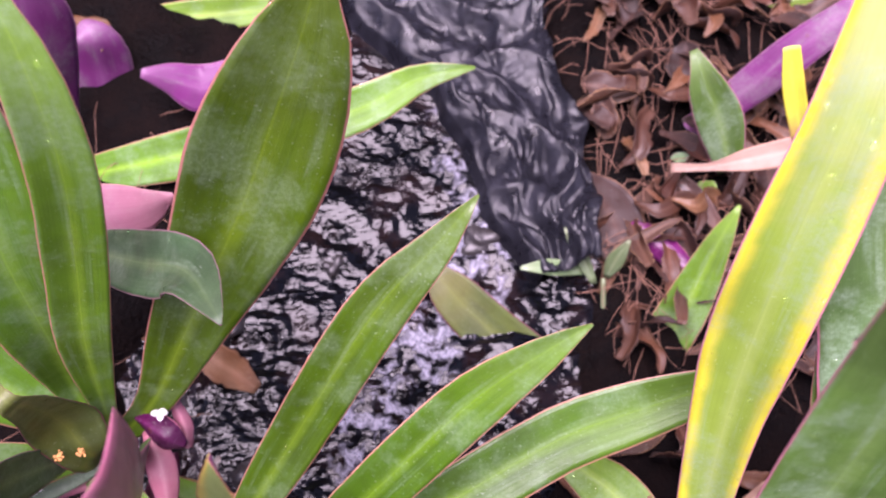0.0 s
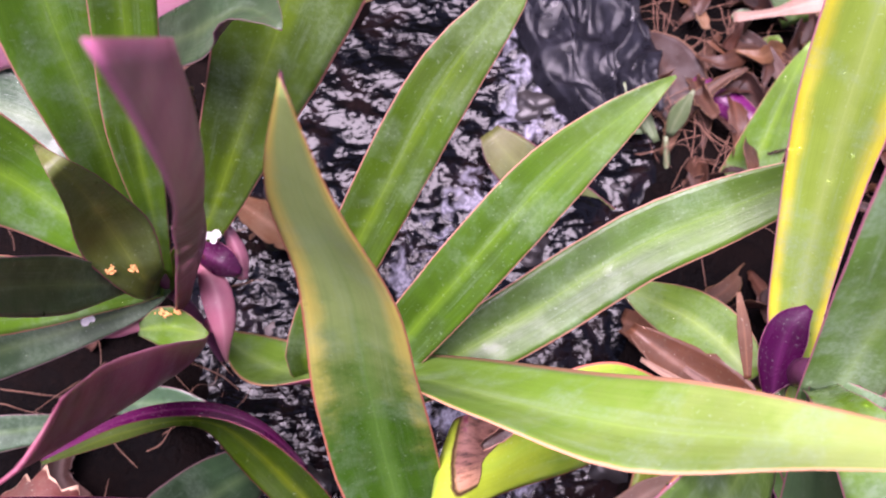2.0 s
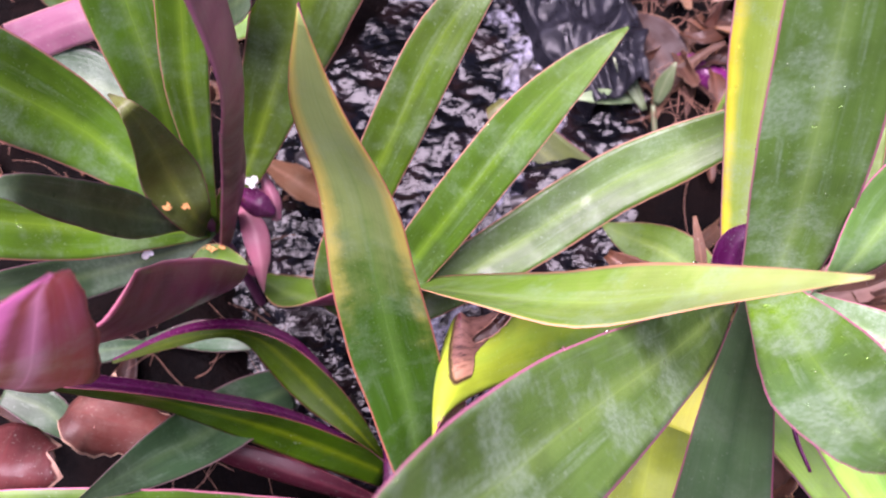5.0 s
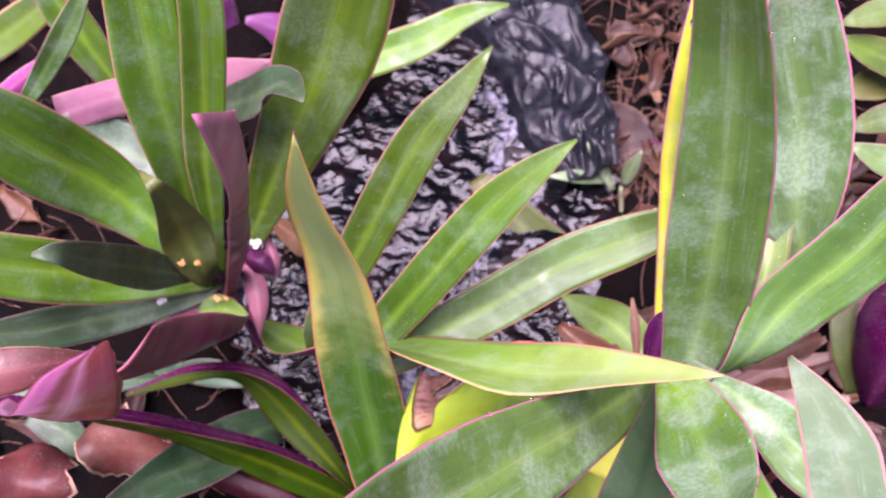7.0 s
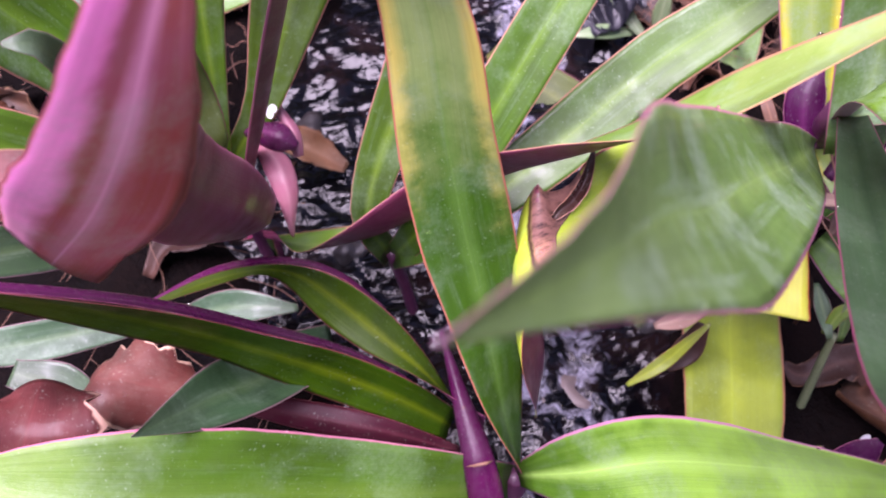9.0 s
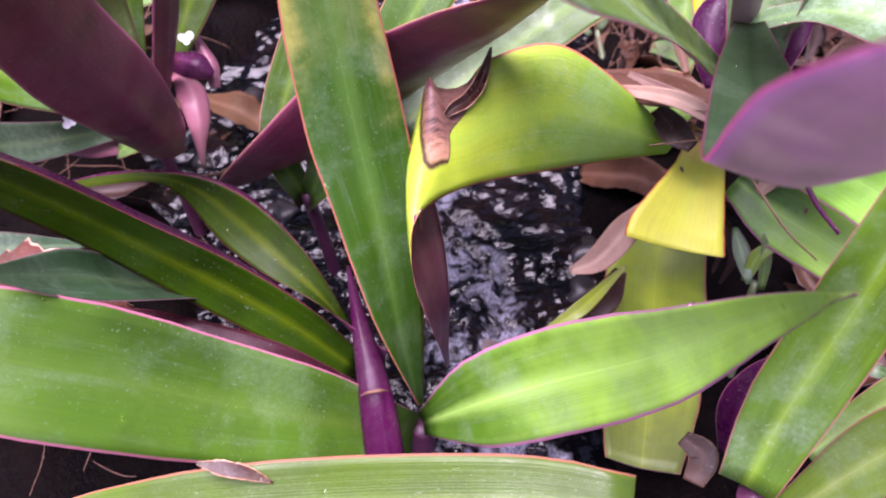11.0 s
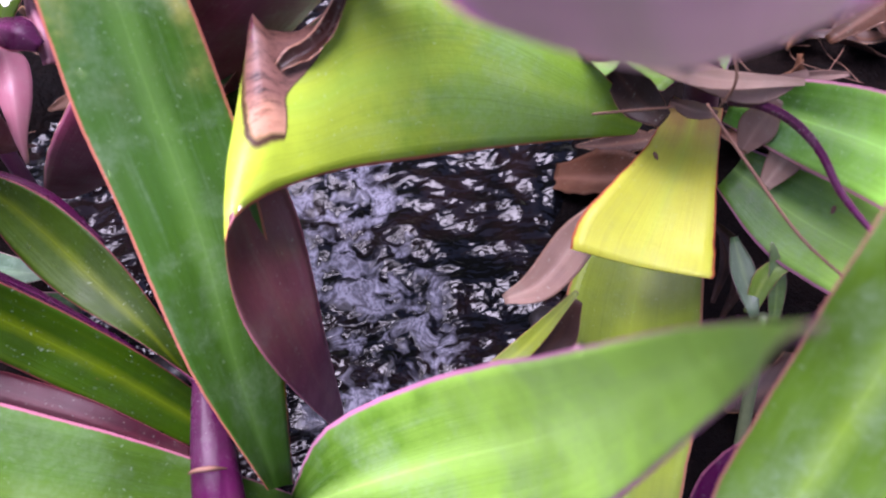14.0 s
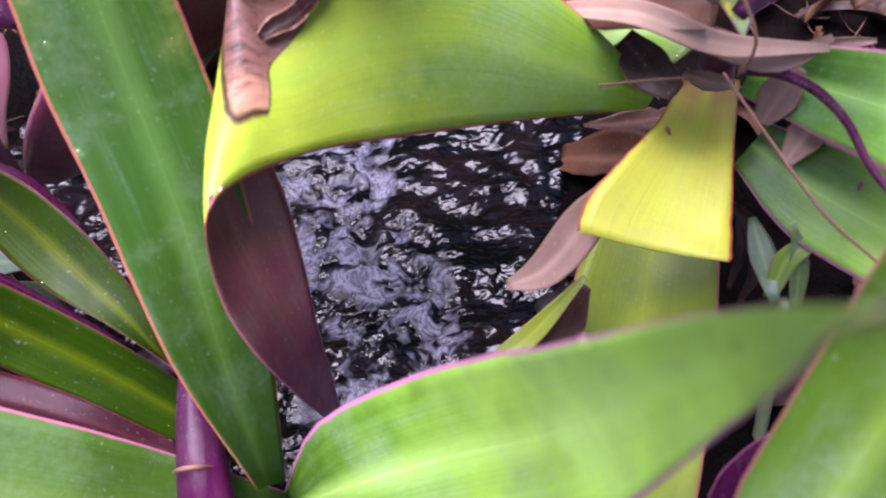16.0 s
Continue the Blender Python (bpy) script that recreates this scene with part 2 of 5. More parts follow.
# pale tip and rib colours hold painted sheen, lifted against shade from leaves above
bright = blade("sheen_bright_green", mottle=0.4, body=(0.07, 0.19, 0.022), tip=(0.42, 0.8, 0.15), rib=(0.48, 0.84, 0.22), margin=(0.5, 0.22, 0.32), rim=0.04, sheen_bloom=0.4, glow=0.28, fade=(0.12, 0.62))
waxy = blade("waxy_olive", mottle=0.6, body=(0.065, 0.14, 0.018), tip=(0.16, 0.25, 0.065), rib=(0.1, 0.17, 0.03), margin=PINK, sheen_bloom=0.22, gloss=0.3, wet=0.2)
pallid = blade("pallid_green", (0.13, 0.19, 0.09), (0.2, 0.25, 0.14), (0.24, 0.29, 0.17), (0.2, 0.24, 0.13), sheen_bloom=0.4, mottle=0.4)
sodden = blade("wet_maroon", (0.035, 0.007, 0.011), (0.055, 0.013, 0.017), (0.07, 0.02, 0.024), (0.13, 0.04, 0.04), sheen_bloom=0.03, wet=0.15, rough=0.3, glow=0.0, gloss=0.15)
blush = blade("blushing_bract", (0.24, 0.07, 0.1), (0.62, 0.22, 0.3), (0.4, 0.15, 0.17), (0.62, 0.22, 0.32), fade=(0.4, 0.95), rim=0.06, sheen_bloom=0.2, spots=0.3, mottle=0.4)
russet = blade("russet_withered", (0.085, 0.024, 0.02), (0.17, 0.06, 0.05), (0.13, 0.04, 0.034), (0.5, 0.33, 0.24), rim=0.04, sheen_bloom=0.08, spots=0.9, rough=0.55, wet=0.15, glow=0.08, mottle=0.9, gloss=0.2)
# greens darkened to carry the canopy's shade on the low inner leaves
dusky = blade("shaded_olive", (0.026, 0.06, 0.005), (0.04, 0.068, 0.007), (0.11, 0.155, 0.012), (0.17, 0.05, 0.05), sheen_bloom=0.03, mottle=0.7, rough=0.4, wet=0.0, gloss=0.15)
orchid = blade("orchid_underside", (0.18, 0.04, 0.14), (0.25, 0.085, 0.2), (0.27, 0.1, 0.22), (0.36, 0.18, 0.26), sheen_bloom=0.35, rough=0.45, wet=0.2, mottle=0.6)
umber = blade("umber_underside", (0.15, 0.05, 0.06), (0.12, 0.03, 0.07), (0.2, 0.075, 0.08), PINK, sheen_bloom=0.15, wet=0.6, spots=0.3, glow=0.1)
bark = blade("tan_bark", (0.1, 0.046, 0.024), (0.14, 0.07, 0.042), (0.16, 0.085, 0.055), (0.045, 0.02, 0.012), sheen_bloom=0.05, spots=0.5, rough=0.55, glow=0.05, vary=0.3, mottle=0.8, gloss=0.25)
dull_maroon = blade("dull_maroon", (0.12, 0.04, 0.042), (0.17, 0.065, 0.06), (0.16, 0.055, 0.055), (0.32, 0.18, 0.13), sheen_bloom=0.1, spots=0.6, rough=0.45, glow=0.05, mottle=0.8)
frosted = blade("frosted_green", (0.13, 0.2, 0.11), (0.14, 0.2, 0.11), (0.17, 0.24, 0.14), (0.55, 0.27, 0.25), rim=0.05, sheen_bloom=0.6, mottle=0.4)
tan_dry = blade("tan_dry", (0.075, 0.034, 0.018), (0.13, 0.065, 0.036), (0.12, 0.06, 0.034), (0.06, 0.026, 0.014), sheen_bloom=0.05, spots=0.6, rough=0.45, glow=0.1, wet=0.5, vary=0.5)
ribbed = blade("ribbed_green", (0.09, 0.18, 0.045), (0.13, 0.21, 0.08), (0.26, 0.42, 0.1), PINK, sheen_bloom=0.4)
slate = blade("slate_green", (0.07, 0.13, 0.038), (0.1, 0.16, 0.06), (0.14, 0.22, 0.07), PINK, sheen_bloom=0.65)
glossy = blade("glossy_green", (0.13, 0.27, 0.02), (0.085, 0.17, 0.06), (0.18, 0.33, 0.07), PINK, fade=(0.25, 0.6), sheen_bloom=0.8, rough=0.28, wet=0.8)
thin_green = blade("thin_green", mottle=0.5, body=(0.12, 0.24, 0.11), tip=(0.13, 0.24, 0.12), rib=(0.06, 0.13, 0.06), margin=PINK, sheen_bloom=0.3, glow=0.8)
thin_lilac = blade("thin_lilac", mottle=0.25, body=(0.94, 0.36, 0.76), tip=(0.96, 0.32, 0.86), rib=(0.7, 0.34, 0.54), margin=(0.98, 0.32, 0.92), rim=0.12, sheen_bloom=0.1, spots=0.1, glow=0.85)
thin_rose = blade("thin_rose", mottle=0.2, body=(0.85, 0.6, 0.72), tip=(0.85, 0.6, 0.72), rib=(0.85, 0.6, 0.7), margin=PINK, sheen_bloom=0.2, glow=0.8)
thin_magenta = blade("thin_magenta", mottle=0.2, body=(0.95, 0.4, 0.66), tip=(0.95, 0.5, 0.6), rib=(0.95, 0.6, 0.76), margin=(0.55, 0.26, 0.22), sheen_bloom=0.4, spots=0.6, side=(0.3, 0.11, 0.07), lop=True, glow=0.62)
SKINS = {
    46: (frosted, lilac), 45: (dull_maroon, dull_maroon), 44: (bark, bark), 43: (dull_lime, maroon), 40: (ribbed, lilac), 41: (slate, lilac), 42: (glossy, lilac), 39: (tan_dry, tan_dry), 36: (thin_rose, thin_magenta), 37: (thin_green, thin_lilac), 38: (dusky, purple),
    0: (green, plum), 1: (dark, pale_pink), 2: (dark, plum), 4: (olive, plum), 5: (green, magenta), 6: (lime, maroon),
    7: (tipped, plum), 8: (fresh, plum), 9: (grey, lilac), 10: (moss, plum), 11: (dead, dead), 12: (olive, plum), 13: (burnt, umber),
    15: (yellow_edged, lilac), 16: (grey, pale_pink), 17: (yellow, yellow), 18: (violet, violet), 19: (straw, straw),
    20: (violet, purple), 21: (rosy, rosy), 23: (maroon, maroon), 24: (scorched, scorched), 25: (deep, plum),
    34: (dusky, plum), 35: (violet, orchid), 33: (sheen, lilac), 32: (russet, russet), 30: (sodden, sodden), 31: (grey, blush), 29: (pallid, pallid), 26: (bright, plum), 27: (waxy, plum), 28: (pale_straw, pale_straw),
}


def shaded_wet_soil():
    m, nt, p = shader("shaded_wet_soil")
    obj = nt.nodes.new("ShaderNodeTexCoord").outputs["Object"]
    a, b = grain(nt, obj, 26.0, 6.0, 0.65), grain(nt, obj, 260.0, 4.0, 0.6)
    # browns taken near black: the shade under the leaves is in the colour
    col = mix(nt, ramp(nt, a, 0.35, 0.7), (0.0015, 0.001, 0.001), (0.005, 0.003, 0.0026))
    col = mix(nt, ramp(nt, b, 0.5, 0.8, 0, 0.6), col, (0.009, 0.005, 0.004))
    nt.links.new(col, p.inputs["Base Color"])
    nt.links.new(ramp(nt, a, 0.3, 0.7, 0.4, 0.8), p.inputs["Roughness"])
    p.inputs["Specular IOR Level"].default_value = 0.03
    bump(nt, p, calc(nt, "ADD", a, calc(nt, "MULTIPLY", b, 0.4)), 0.9, 0.006)
    return m


def black_sheet():
    m, nt, p = shader("black_wet_plastic")
    obj = nt.nodes.new("ShaderNodeTexCoord").outputs["Object"]
    a, b = grain(nt, obj, 60.0, 5.0, 0.6), grain(nt, obj, 300.0, 3.0, 0.6)
    nt.links.new(mix(nt, ramp(nt, a, 0.4, 0.7), (0.012, 0.012, 0.017), (0.026, 0.026, 0.036)), p.inputs["Base Color"])
    nt.links.new(ramp(nt, a, 0.3, 0.7, 0.24, 0.46), p.inputs["Roughness"])
    bump(nt, p, calc(nt, "ADD", a, calc(nt, "MULTIPLY", b, 0.2)), 0.5, 0.003)
    return m


def running_water():
    """Dark fast water: glossy and choppy, painted pale with bubbles and sky glints along the tumbling current."""
    m, nt, p = shader("running_water")
    obj = nt.nodes.new("ShaderNodeTexCoord").outputs["Object"]
    sep = nt.nodes.new("ShaderNodeSeparateXYZ")
    nt.links.new(obj, sep.inputs[0])
    x, y = sep.outputs[0], sep.outputs[1]
    bedcol = mix(nt, ramp(nt, grain(nt, obj, 26.0, 3.0, 0.6), 0.45, 0.68), (0.0015, 0.0015, 0.002), (0.009, 0.005, 0.005))
    push = nt.nodes.new("ShaderNodeTexNoise")
    push.inputs["Scale"].default_value, push.inputs["Detail"].default_value = 42.0, 2.0
    nt.links.new(obj, push.inputs["Vector"])
    swirl = nt.nodes.new("ShaderNodeVectorMath")
    swirl.operation = "MULTIPLY_ADD"
    nt.links.new(push.outputs["Color"], swirl.inputs[0])
    swirl.inputs[1].default_value = (0.03, 0.03, 0.03)
    nt.links.new(obj, swirl.inputs[2])
    bent = swirl.outputs[0]
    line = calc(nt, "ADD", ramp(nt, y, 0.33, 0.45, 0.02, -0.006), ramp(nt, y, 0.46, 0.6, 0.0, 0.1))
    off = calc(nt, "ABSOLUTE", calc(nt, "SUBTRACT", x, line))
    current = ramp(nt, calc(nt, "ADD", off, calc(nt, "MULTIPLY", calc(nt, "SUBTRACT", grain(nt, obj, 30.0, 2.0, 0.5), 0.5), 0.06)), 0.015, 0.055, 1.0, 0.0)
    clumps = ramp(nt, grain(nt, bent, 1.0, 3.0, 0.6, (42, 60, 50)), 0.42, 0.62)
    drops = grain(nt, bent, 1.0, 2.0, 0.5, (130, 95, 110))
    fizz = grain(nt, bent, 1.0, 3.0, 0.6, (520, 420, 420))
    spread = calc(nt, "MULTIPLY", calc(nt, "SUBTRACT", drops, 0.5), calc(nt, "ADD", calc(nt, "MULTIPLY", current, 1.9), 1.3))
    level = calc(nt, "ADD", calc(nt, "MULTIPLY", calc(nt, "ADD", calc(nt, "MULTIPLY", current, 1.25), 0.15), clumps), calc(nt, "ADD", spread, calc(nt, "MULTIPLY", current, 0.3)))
    # pale blobs serve as real bubbles and as painted glints of sky
    foam_glints = calc(nt, "MULTIPLY", ramp(nt, level, 0.35, 1.6), ramp(nt, fizz, 0.35, 0.6, 0.35, 1.0))
    nt.links.new(mix(nt, calc(nt, "MULTIPLY", foam_glints, 0.42), bedcol, (0.55, 0.54, 0.66)), p.inputs["Base Color"])
    nt.links.new(ramp(nt, foam_glints, 0.0, 1.0, 0.13, 0.3), p.inputs["Roughness"])
    p.inputs["IOR"].default_value = 1.33
    chop = grain(nt, obj, 1.0, 2.0, 0.5, (75, 110, 80))
    bump(nt, p, calc(nt, "ADD", chop, calc(nt, "MULTIPLY", foam_glints, 0.3)), 0.6, 0.005)
    return m


def plain(name, rgb, rough, spec=0.5, metal=0.0, tiny=200.0, vary=0.35):
    m, nt, p = shader(name)
    obj = nt.nodes.new("ShaderNodeTexCoord").outputs["Object"]
    a, b = grain(nt, obj, tiny, 4.0, 0.6), grain(nt, obj, tiny * 0.2, 3.0, 0.6)
    col = mix(nt, ramp(nt, a, 0.35, 0.7, 0, vary), rgb, tuple(c * 0.4 for c in rgb))
    col = mix(nt, ramp(nt, b, 0.4, 0.7, 0, vary), col, tuple(min(1, c * 1.5) for c in rgb))
    nt.links.new(col, p.inputs["Base Color"])
    p.inputs["Roughness"].default_value, p.inputs["Specular IOR Level"].default_value = rough, spec
    bump(nt, p, a, 0.4, 0.001)
    return m


SOIL, SHEET, WATER = shaded_wet_soil(), black_sheet(), running_water()
STONE = plain("wet_dark_stone", (0.018, 0.015, 0.015), 0.4, tiny=120)
TAN_STONE = plain("tan_pebble", (0.13, 0.1, 0.09), 0.45, tiny=120)
PETAL = plain("white_petal", (0.88, 0.86, 0.88), 0.5, vary=0.1)
ANTHER = plain("orange_anther", (0.75, 0.36, 0.12), 0.7, tiny=600)
STALK = plain("pale_stalk", (0.13, 0.16, 0.08), 0.4)
TWIG = plain("dry_twig", (0.17, 0.08, 0.05), 0.7)
STEM = plain("violet_stem", (0.08, 0.02, 0.05), 0.4)
DEW = bpy.data.materials.new("dew")
DEW.use_nodes = True
dew = DEW.node_tree.nodes["Principled BSDF"]
dew.inputs["Transmission Weight"].default_value, dew.inputs["Roughness"].default_value, dew.inputs["IOR"].default_value = 1.0, 0.0, 1.33


# ---- building helpers ----
def part(name, bm, material, parent=None, label="", smooth=True):
    me = bpy.data.meshes.new(name)
    bm.to_mesh(me)
    bm.free()
    for mt in material if isinstance(material, (tuple, list)) else (material,):
        me.materials.append(mt)
    if smooth:
        me.polygons.foreach_set("use_smooth", [True] * len(me.polygons))
    ob = new(name, me)
    ob.parent = parent
    return tagged(ob, label)


def thing(name, at, label, category, group="", kind=""):
    ob = new(name)
    ob.location = at
    ob.empty_display_size = 0.02
    bpy.context.view_layer.update()
    return tagged(ob, label, category, group, kind)


def spline(rows, n):
    """Rows of numbers, glided through by a Catmull-Rom curve in n even steps."""
    a = np.array(rows, float)
    a = np.vstack([2 * a[0] - a[1], a, 2 * a[-1] - a[-2]])
    d = np.r_[0, np.cumsum(np.linalg.norm(np.diff(a[1:-1, :3], axis=0), axis=1))]
    out = []
    for s in np.linspace(0, d[-1], n):
        i = min(int(np.searchsorted(d, s, "right")) - 1, len(d) - 2)
        t = (s - d[i]) / (d[i + 1] - d[i])
        p0, p1, p2, p3 = a[i : i + 4]
        out.append(0.5 * (2 * p1 + (p2 - p0) * t + (2 * p0 - 5 * p1 + 4 * p2 - p3) * t * t + (3 * p1 - p0 - 3 * p2 + p3) * t**3))
    return np.array(out)


def unit(v):
    return v / (np.linalg.norm(v) + 1e-12)


def blade_mesh(rows, face, under=False, twist=0.0, cup=0.16, wave=0.05, steps=22, cols=10, thick=0.0011, seed=0, turn=0.0, ragged=0.025):
    """A leaf along rows of (x, y, z, half width): its face looks towards `face` (its back, if under), cupped along the midrib,
    with a wavy rim and real thickness."""
    rng = random.Random(seed)
    c = spline(rows, steps)
    half = np.maximum(c[:, 3], 0.0005)
    pts = c[:, :3]
    tan = np.gradient(pts, axis=0)
    face = unit(np.array(face, float))
    sign = -1.0 if under else 1.0
    bm = bmesh.new()
    uvs = bm.loops.layers.uv.new("UVMap")
    tops, bots = [], []
    f1, f2 = rng.uniform(0, 6), rng.uniform(0, 6)
    for i in range(steps):
        t = unit(tan[i])
        nrm = unit(face - t * (face @ t))
        side = np.cross(t, nrm)
        a = radians(twist + turn * i / (steps - 1))
        nrm, side = nrm * math.cos(a) + side * math.sin(a), side * math.cos(a) - nrm * math.sin(a)
        up = nrm * sign
        v = i / (steps - 1)
        ra, rb = [], []
        for j in range(cols + 1):
            u = 2 * j / cols - 1
            w = half[i]
            lift = cup * w * (abs(u) ** 1.4 - 0.4) + wave * w * abs(u) ** 2 * math.sin(9 * v + (f1 if u > 0 else f2))
            tear = 1.0
            if ragged and abs(u) == 1:
                tear = 1 + ragged * noise.noise(Vector((v * 14, u * 5, seed)))
            q = pts[i] + side * (u * w * tear) + up * lift
            th = thick * (1.25 - abs(u) ** 2) * (0.5 + 0.5 * min(1, w / 0.01))
            ra.append(bm.verts.new(q))
            rb.append(bm.verts.new(q - up * th))
        tops.append(ra)
        bots.append(rb)

    def quad(vs, uv, slot):
        f = bm.faces.new(vs)
        f.material_index = slot
        for loop, w in zip(f.loops, uv):
            loop[uvs].uv = w

    for i in range(steps - 1):
        for j in range(cols):
            uv = [(j / cols, i / (steps - 1)), ((j + 1) / cols, i / (steps - 1)), ((j + 1) / cols, (i + 1) / (steps - 1)), (j / cols, (i + 1) / (steps - 1))]
            quad([tops[i][j], tops[i][j + 1], tops[i + 1][j + 1], tops[i + 1][j]], uv, 0)
            quad([bots[i][j], bots[i + 1][j], bots[i + 1][j + 1], bots[i][j + 1]], [uv[0], uv[3], uv[2], uv[1]], 1)
        for j, e in ((0, 0), (cols, 1)):
            quad([tops[i][j], tops[i + 1][j], bots[i + 1][j], bots[i][j]], [(e, i / (steps - 1)), (e, (i + 1) / (steps - 1))] + [(e, (i + 1) / (steps - 1)), (e, i / (steps - 1))], 0)
    for i in (0, steps - 1):
        for j in range(cols):
            quad([tops[i][j], tops[i][j + 1], bots[i][j + 1], bots[i][j]], [(j / cols, i and 1)] * 4, 1)
    bmesh.ops.recalc_face_normals(bm, faces=bm.faces)
    return bm


def folded_leaf(plant, low, high, skin, label="scorched lime leaf bent over, its purple back hanging down"):
    """A leaf spanned between its two edges, base first, each row bowed a little."""
    a, b = spline(low, 70), spline(high, 70)
    pts = np.array([np.linspace(p, q, 13) for p, q in zip(a, b)])
    n, k = pts.shape[:2]
    along, across = np.gradient(pts, axis=0), np.gradient(pts, axis=1)
    nrm = np.cross(along, across)
    nrm /= np.linalg.norm(nrm, axis=2, keepdims=True) + 1e-12
    u = np.linspace(-1, 1, k)
    pts = pts - nrm * ((1 - u**2)[None, :] * 0.07 * np.linalg.norm(b - a, axis=1)[:, None])[:, :, None]
    bm = bmesh.new()
    uvs = bm.loops.layers.uv.new("UVMap")
    base = np.array(plant.location)
    rim = (0.0006 * (1.2 - u**2))[None, :, None]
    tops = [[bm.verts.new(q) for q in row] for row in pts - base]
    bots = [[bm.verts.new(q) for q in row] for row in pts - base + nrm * rim]

    def quad(vs, cells, slot):
        f = bm.faces.new(vs)
        f.material_index = slot
        for loop, (i, j) in zip(f.loops, cells):
            loop[uvs].uv = (j / (k - 1), i / (n - 1))

    for i in range(n - 1):
        for j in range(k - 1):
            c = [(i, j), (i, j + 1), (i + 1, j + 1), (i + 1, j)]
            quad([tops[x][y] for x, y in c], c, 0)
            quad([bots[x][y] for x, y in c[::-1]], c[::-1], 1)
        for j in (0, k - 1):
            c = [(i, j), (i + 1, j)]
            quad([tops[i][j], tops[i + 1][j], bots[i + 1][j], bots[i][j]], c + c[::-1], 0)
    bmesh.ops.recalc_face_normals(bm, faces=bm.faces)
    return part("leaf", bm, SKINS[skin], plant, label)


COUNT = [0]


def leaf(plant, rows, face, skin, label="", name="leaf", **more):
    """A leaf of a plant; the rows start at its base."""
    COUNT[0] += 1
    more.setdefault("seed", COUNT[0])
    bm = blade_mesh(rows, face, **more)
    base = plant.location if plant else Vector()
    if plant:
        bmesh.ops.translate(bm, verts=bm.verts, vec=-base)
    return part(name, bm, SKINS[skin], plant, label)


def rail_leaf(plant, left, right, face, skin, label="", under=False, cup=0.1, wave=0.04, ragged=0.02, thick=0.0011, steps=34, cols=12):
    """A leaf lofted between its two edges, base first; its upper side looks towards `face` (its back, if under)."""
    COUNT[0] += 1
    seed = COUNT[0]
    a, b = spline(left, steps), spline(right, steps)
    u = np.linspace(-1, 1, cols + 1)
    pts = a[:, None] * (1 - u[None, :, None]) / 2 + b[:, None] * (1 + u[None, :, None]) / 2
    half = np.linalg.norm(b - a, axis=1) / 2
    along, across = np.gradient(pts, axis=0), np.gradient(pts, axis=1)
    nrm = np.cross(along, across)
    area = np.linalg.norm(nrm, axis=2, keepdims=True)
    facing = float((nrm.sum(axis=(0, 1)) * np.array(face, float)).sum())
    up = nrm / (area + 1e-12) * (1.0 if facing > 0 else -1.0) * (-1.0 if under else 1.0)
    v = np.linspace(0, 1, steps)
    f1 = seed * 1.7
    lift = cup * (np.abs(u) ** 1.4 - 0.75)[None, :] * half[:, None]
    lift = lift + wave * half[:, None] * (np.abs(u) ** 2)[None, :] * np.sin(9 * v[:, None] + f1 * np.sign(u)[None, :])
    pts = pts + up * lift[:, :, None]
    for i in range(steps):
        for j in (0, cols):
            pull = ragged * half[i] * noise.noise(Vector((v[i] * 14, j * 5, seed)))
            pts[i, j] += (pts[i, j] - pts[i, cols // 2]) / (half[i] + 1e-9) * pull
    base = np.array(plant.location)
    bm = bmesh.new()
    uvs = bm.loops.layers.uv.new("UVMap")
    th = (thick * (1.25 - u**2))[None, :, None] * np.minimum(1, 0.4 + half / 0.02)[:, None, None]
    tops = [[bm.verts.new(q) for q in row] for row in pts - base]
    bots = [[bm.verts.new(q) for q in row] for row in pts - up * th - base]

    def quad(vs, cells, slot):
        f = bm.faces.new(vs)
        f.material_index = slot
        for loop, (i, j) in zip(f.loops, cells):
            loop[uvs].uv = (j / cols, i / (steps - 1))

    for i in range(steps - 1):
        for j in range(cols):
            c = [(i, j), (i, j + 1), (i + 1, j + 1), (i + 1, j)]
            quad([tops[x][y] for x, y in c], c, 0)
            quad([bots[x][y] for x, y in c[::-1]], c[::-1], 1)
        for j in (0, cols):
            c = [(i, j), (i + 1, j)]
            quad([tops[i][j], tops[i + 1][j], bots[i + 1][j], bots[i][j]], c + c[::-1], 0)
    for i in (0, steps - 1):
        for j in range(cols):
            c = [(i, j), (i, j + 1)]
            quad([tops[i][j], tops[i][j + 1], bots[i][j + 1], bots[i][j]], c + c[::-1], 1)
    bmesh.ops.recalc_face_normals(bm, faces=bm.faces)
    return part("leaf", bm, SKINS[skin], plant, label)


def tube(bm, rows, sides=8):
    """A round rod along rows of (x, y, z, radius)."""
    c = spline(rows, max(6, 5 * len(rows)))
    tan = np.gradient(c[:, :3], axis=0)
    rings = []
    for p, t in zip(c, tan):
        t = unit(t)
        a = unit(np.cross(t, (0.31, 0.2, 0.93)))
        b = np.cross(t, a)
        rings.append([bm.verts.new(p[:3] + max(p[3], 0.0002) * (math.cos(k) * a + math.sin(k) * b)) for k in np.linspace(0, 2 * math.pi, sides, endpoint=False)])
    for r, s in zip(rings, rings[1:]):
        for k in range(sides):
            bm.faces.new([r[k], r[(k + 1) % sides], s[(k + 1) % sides], s[k]])
    bm.faces.new(rings[0][::-1])
    bm.faces.new(rings[-1])


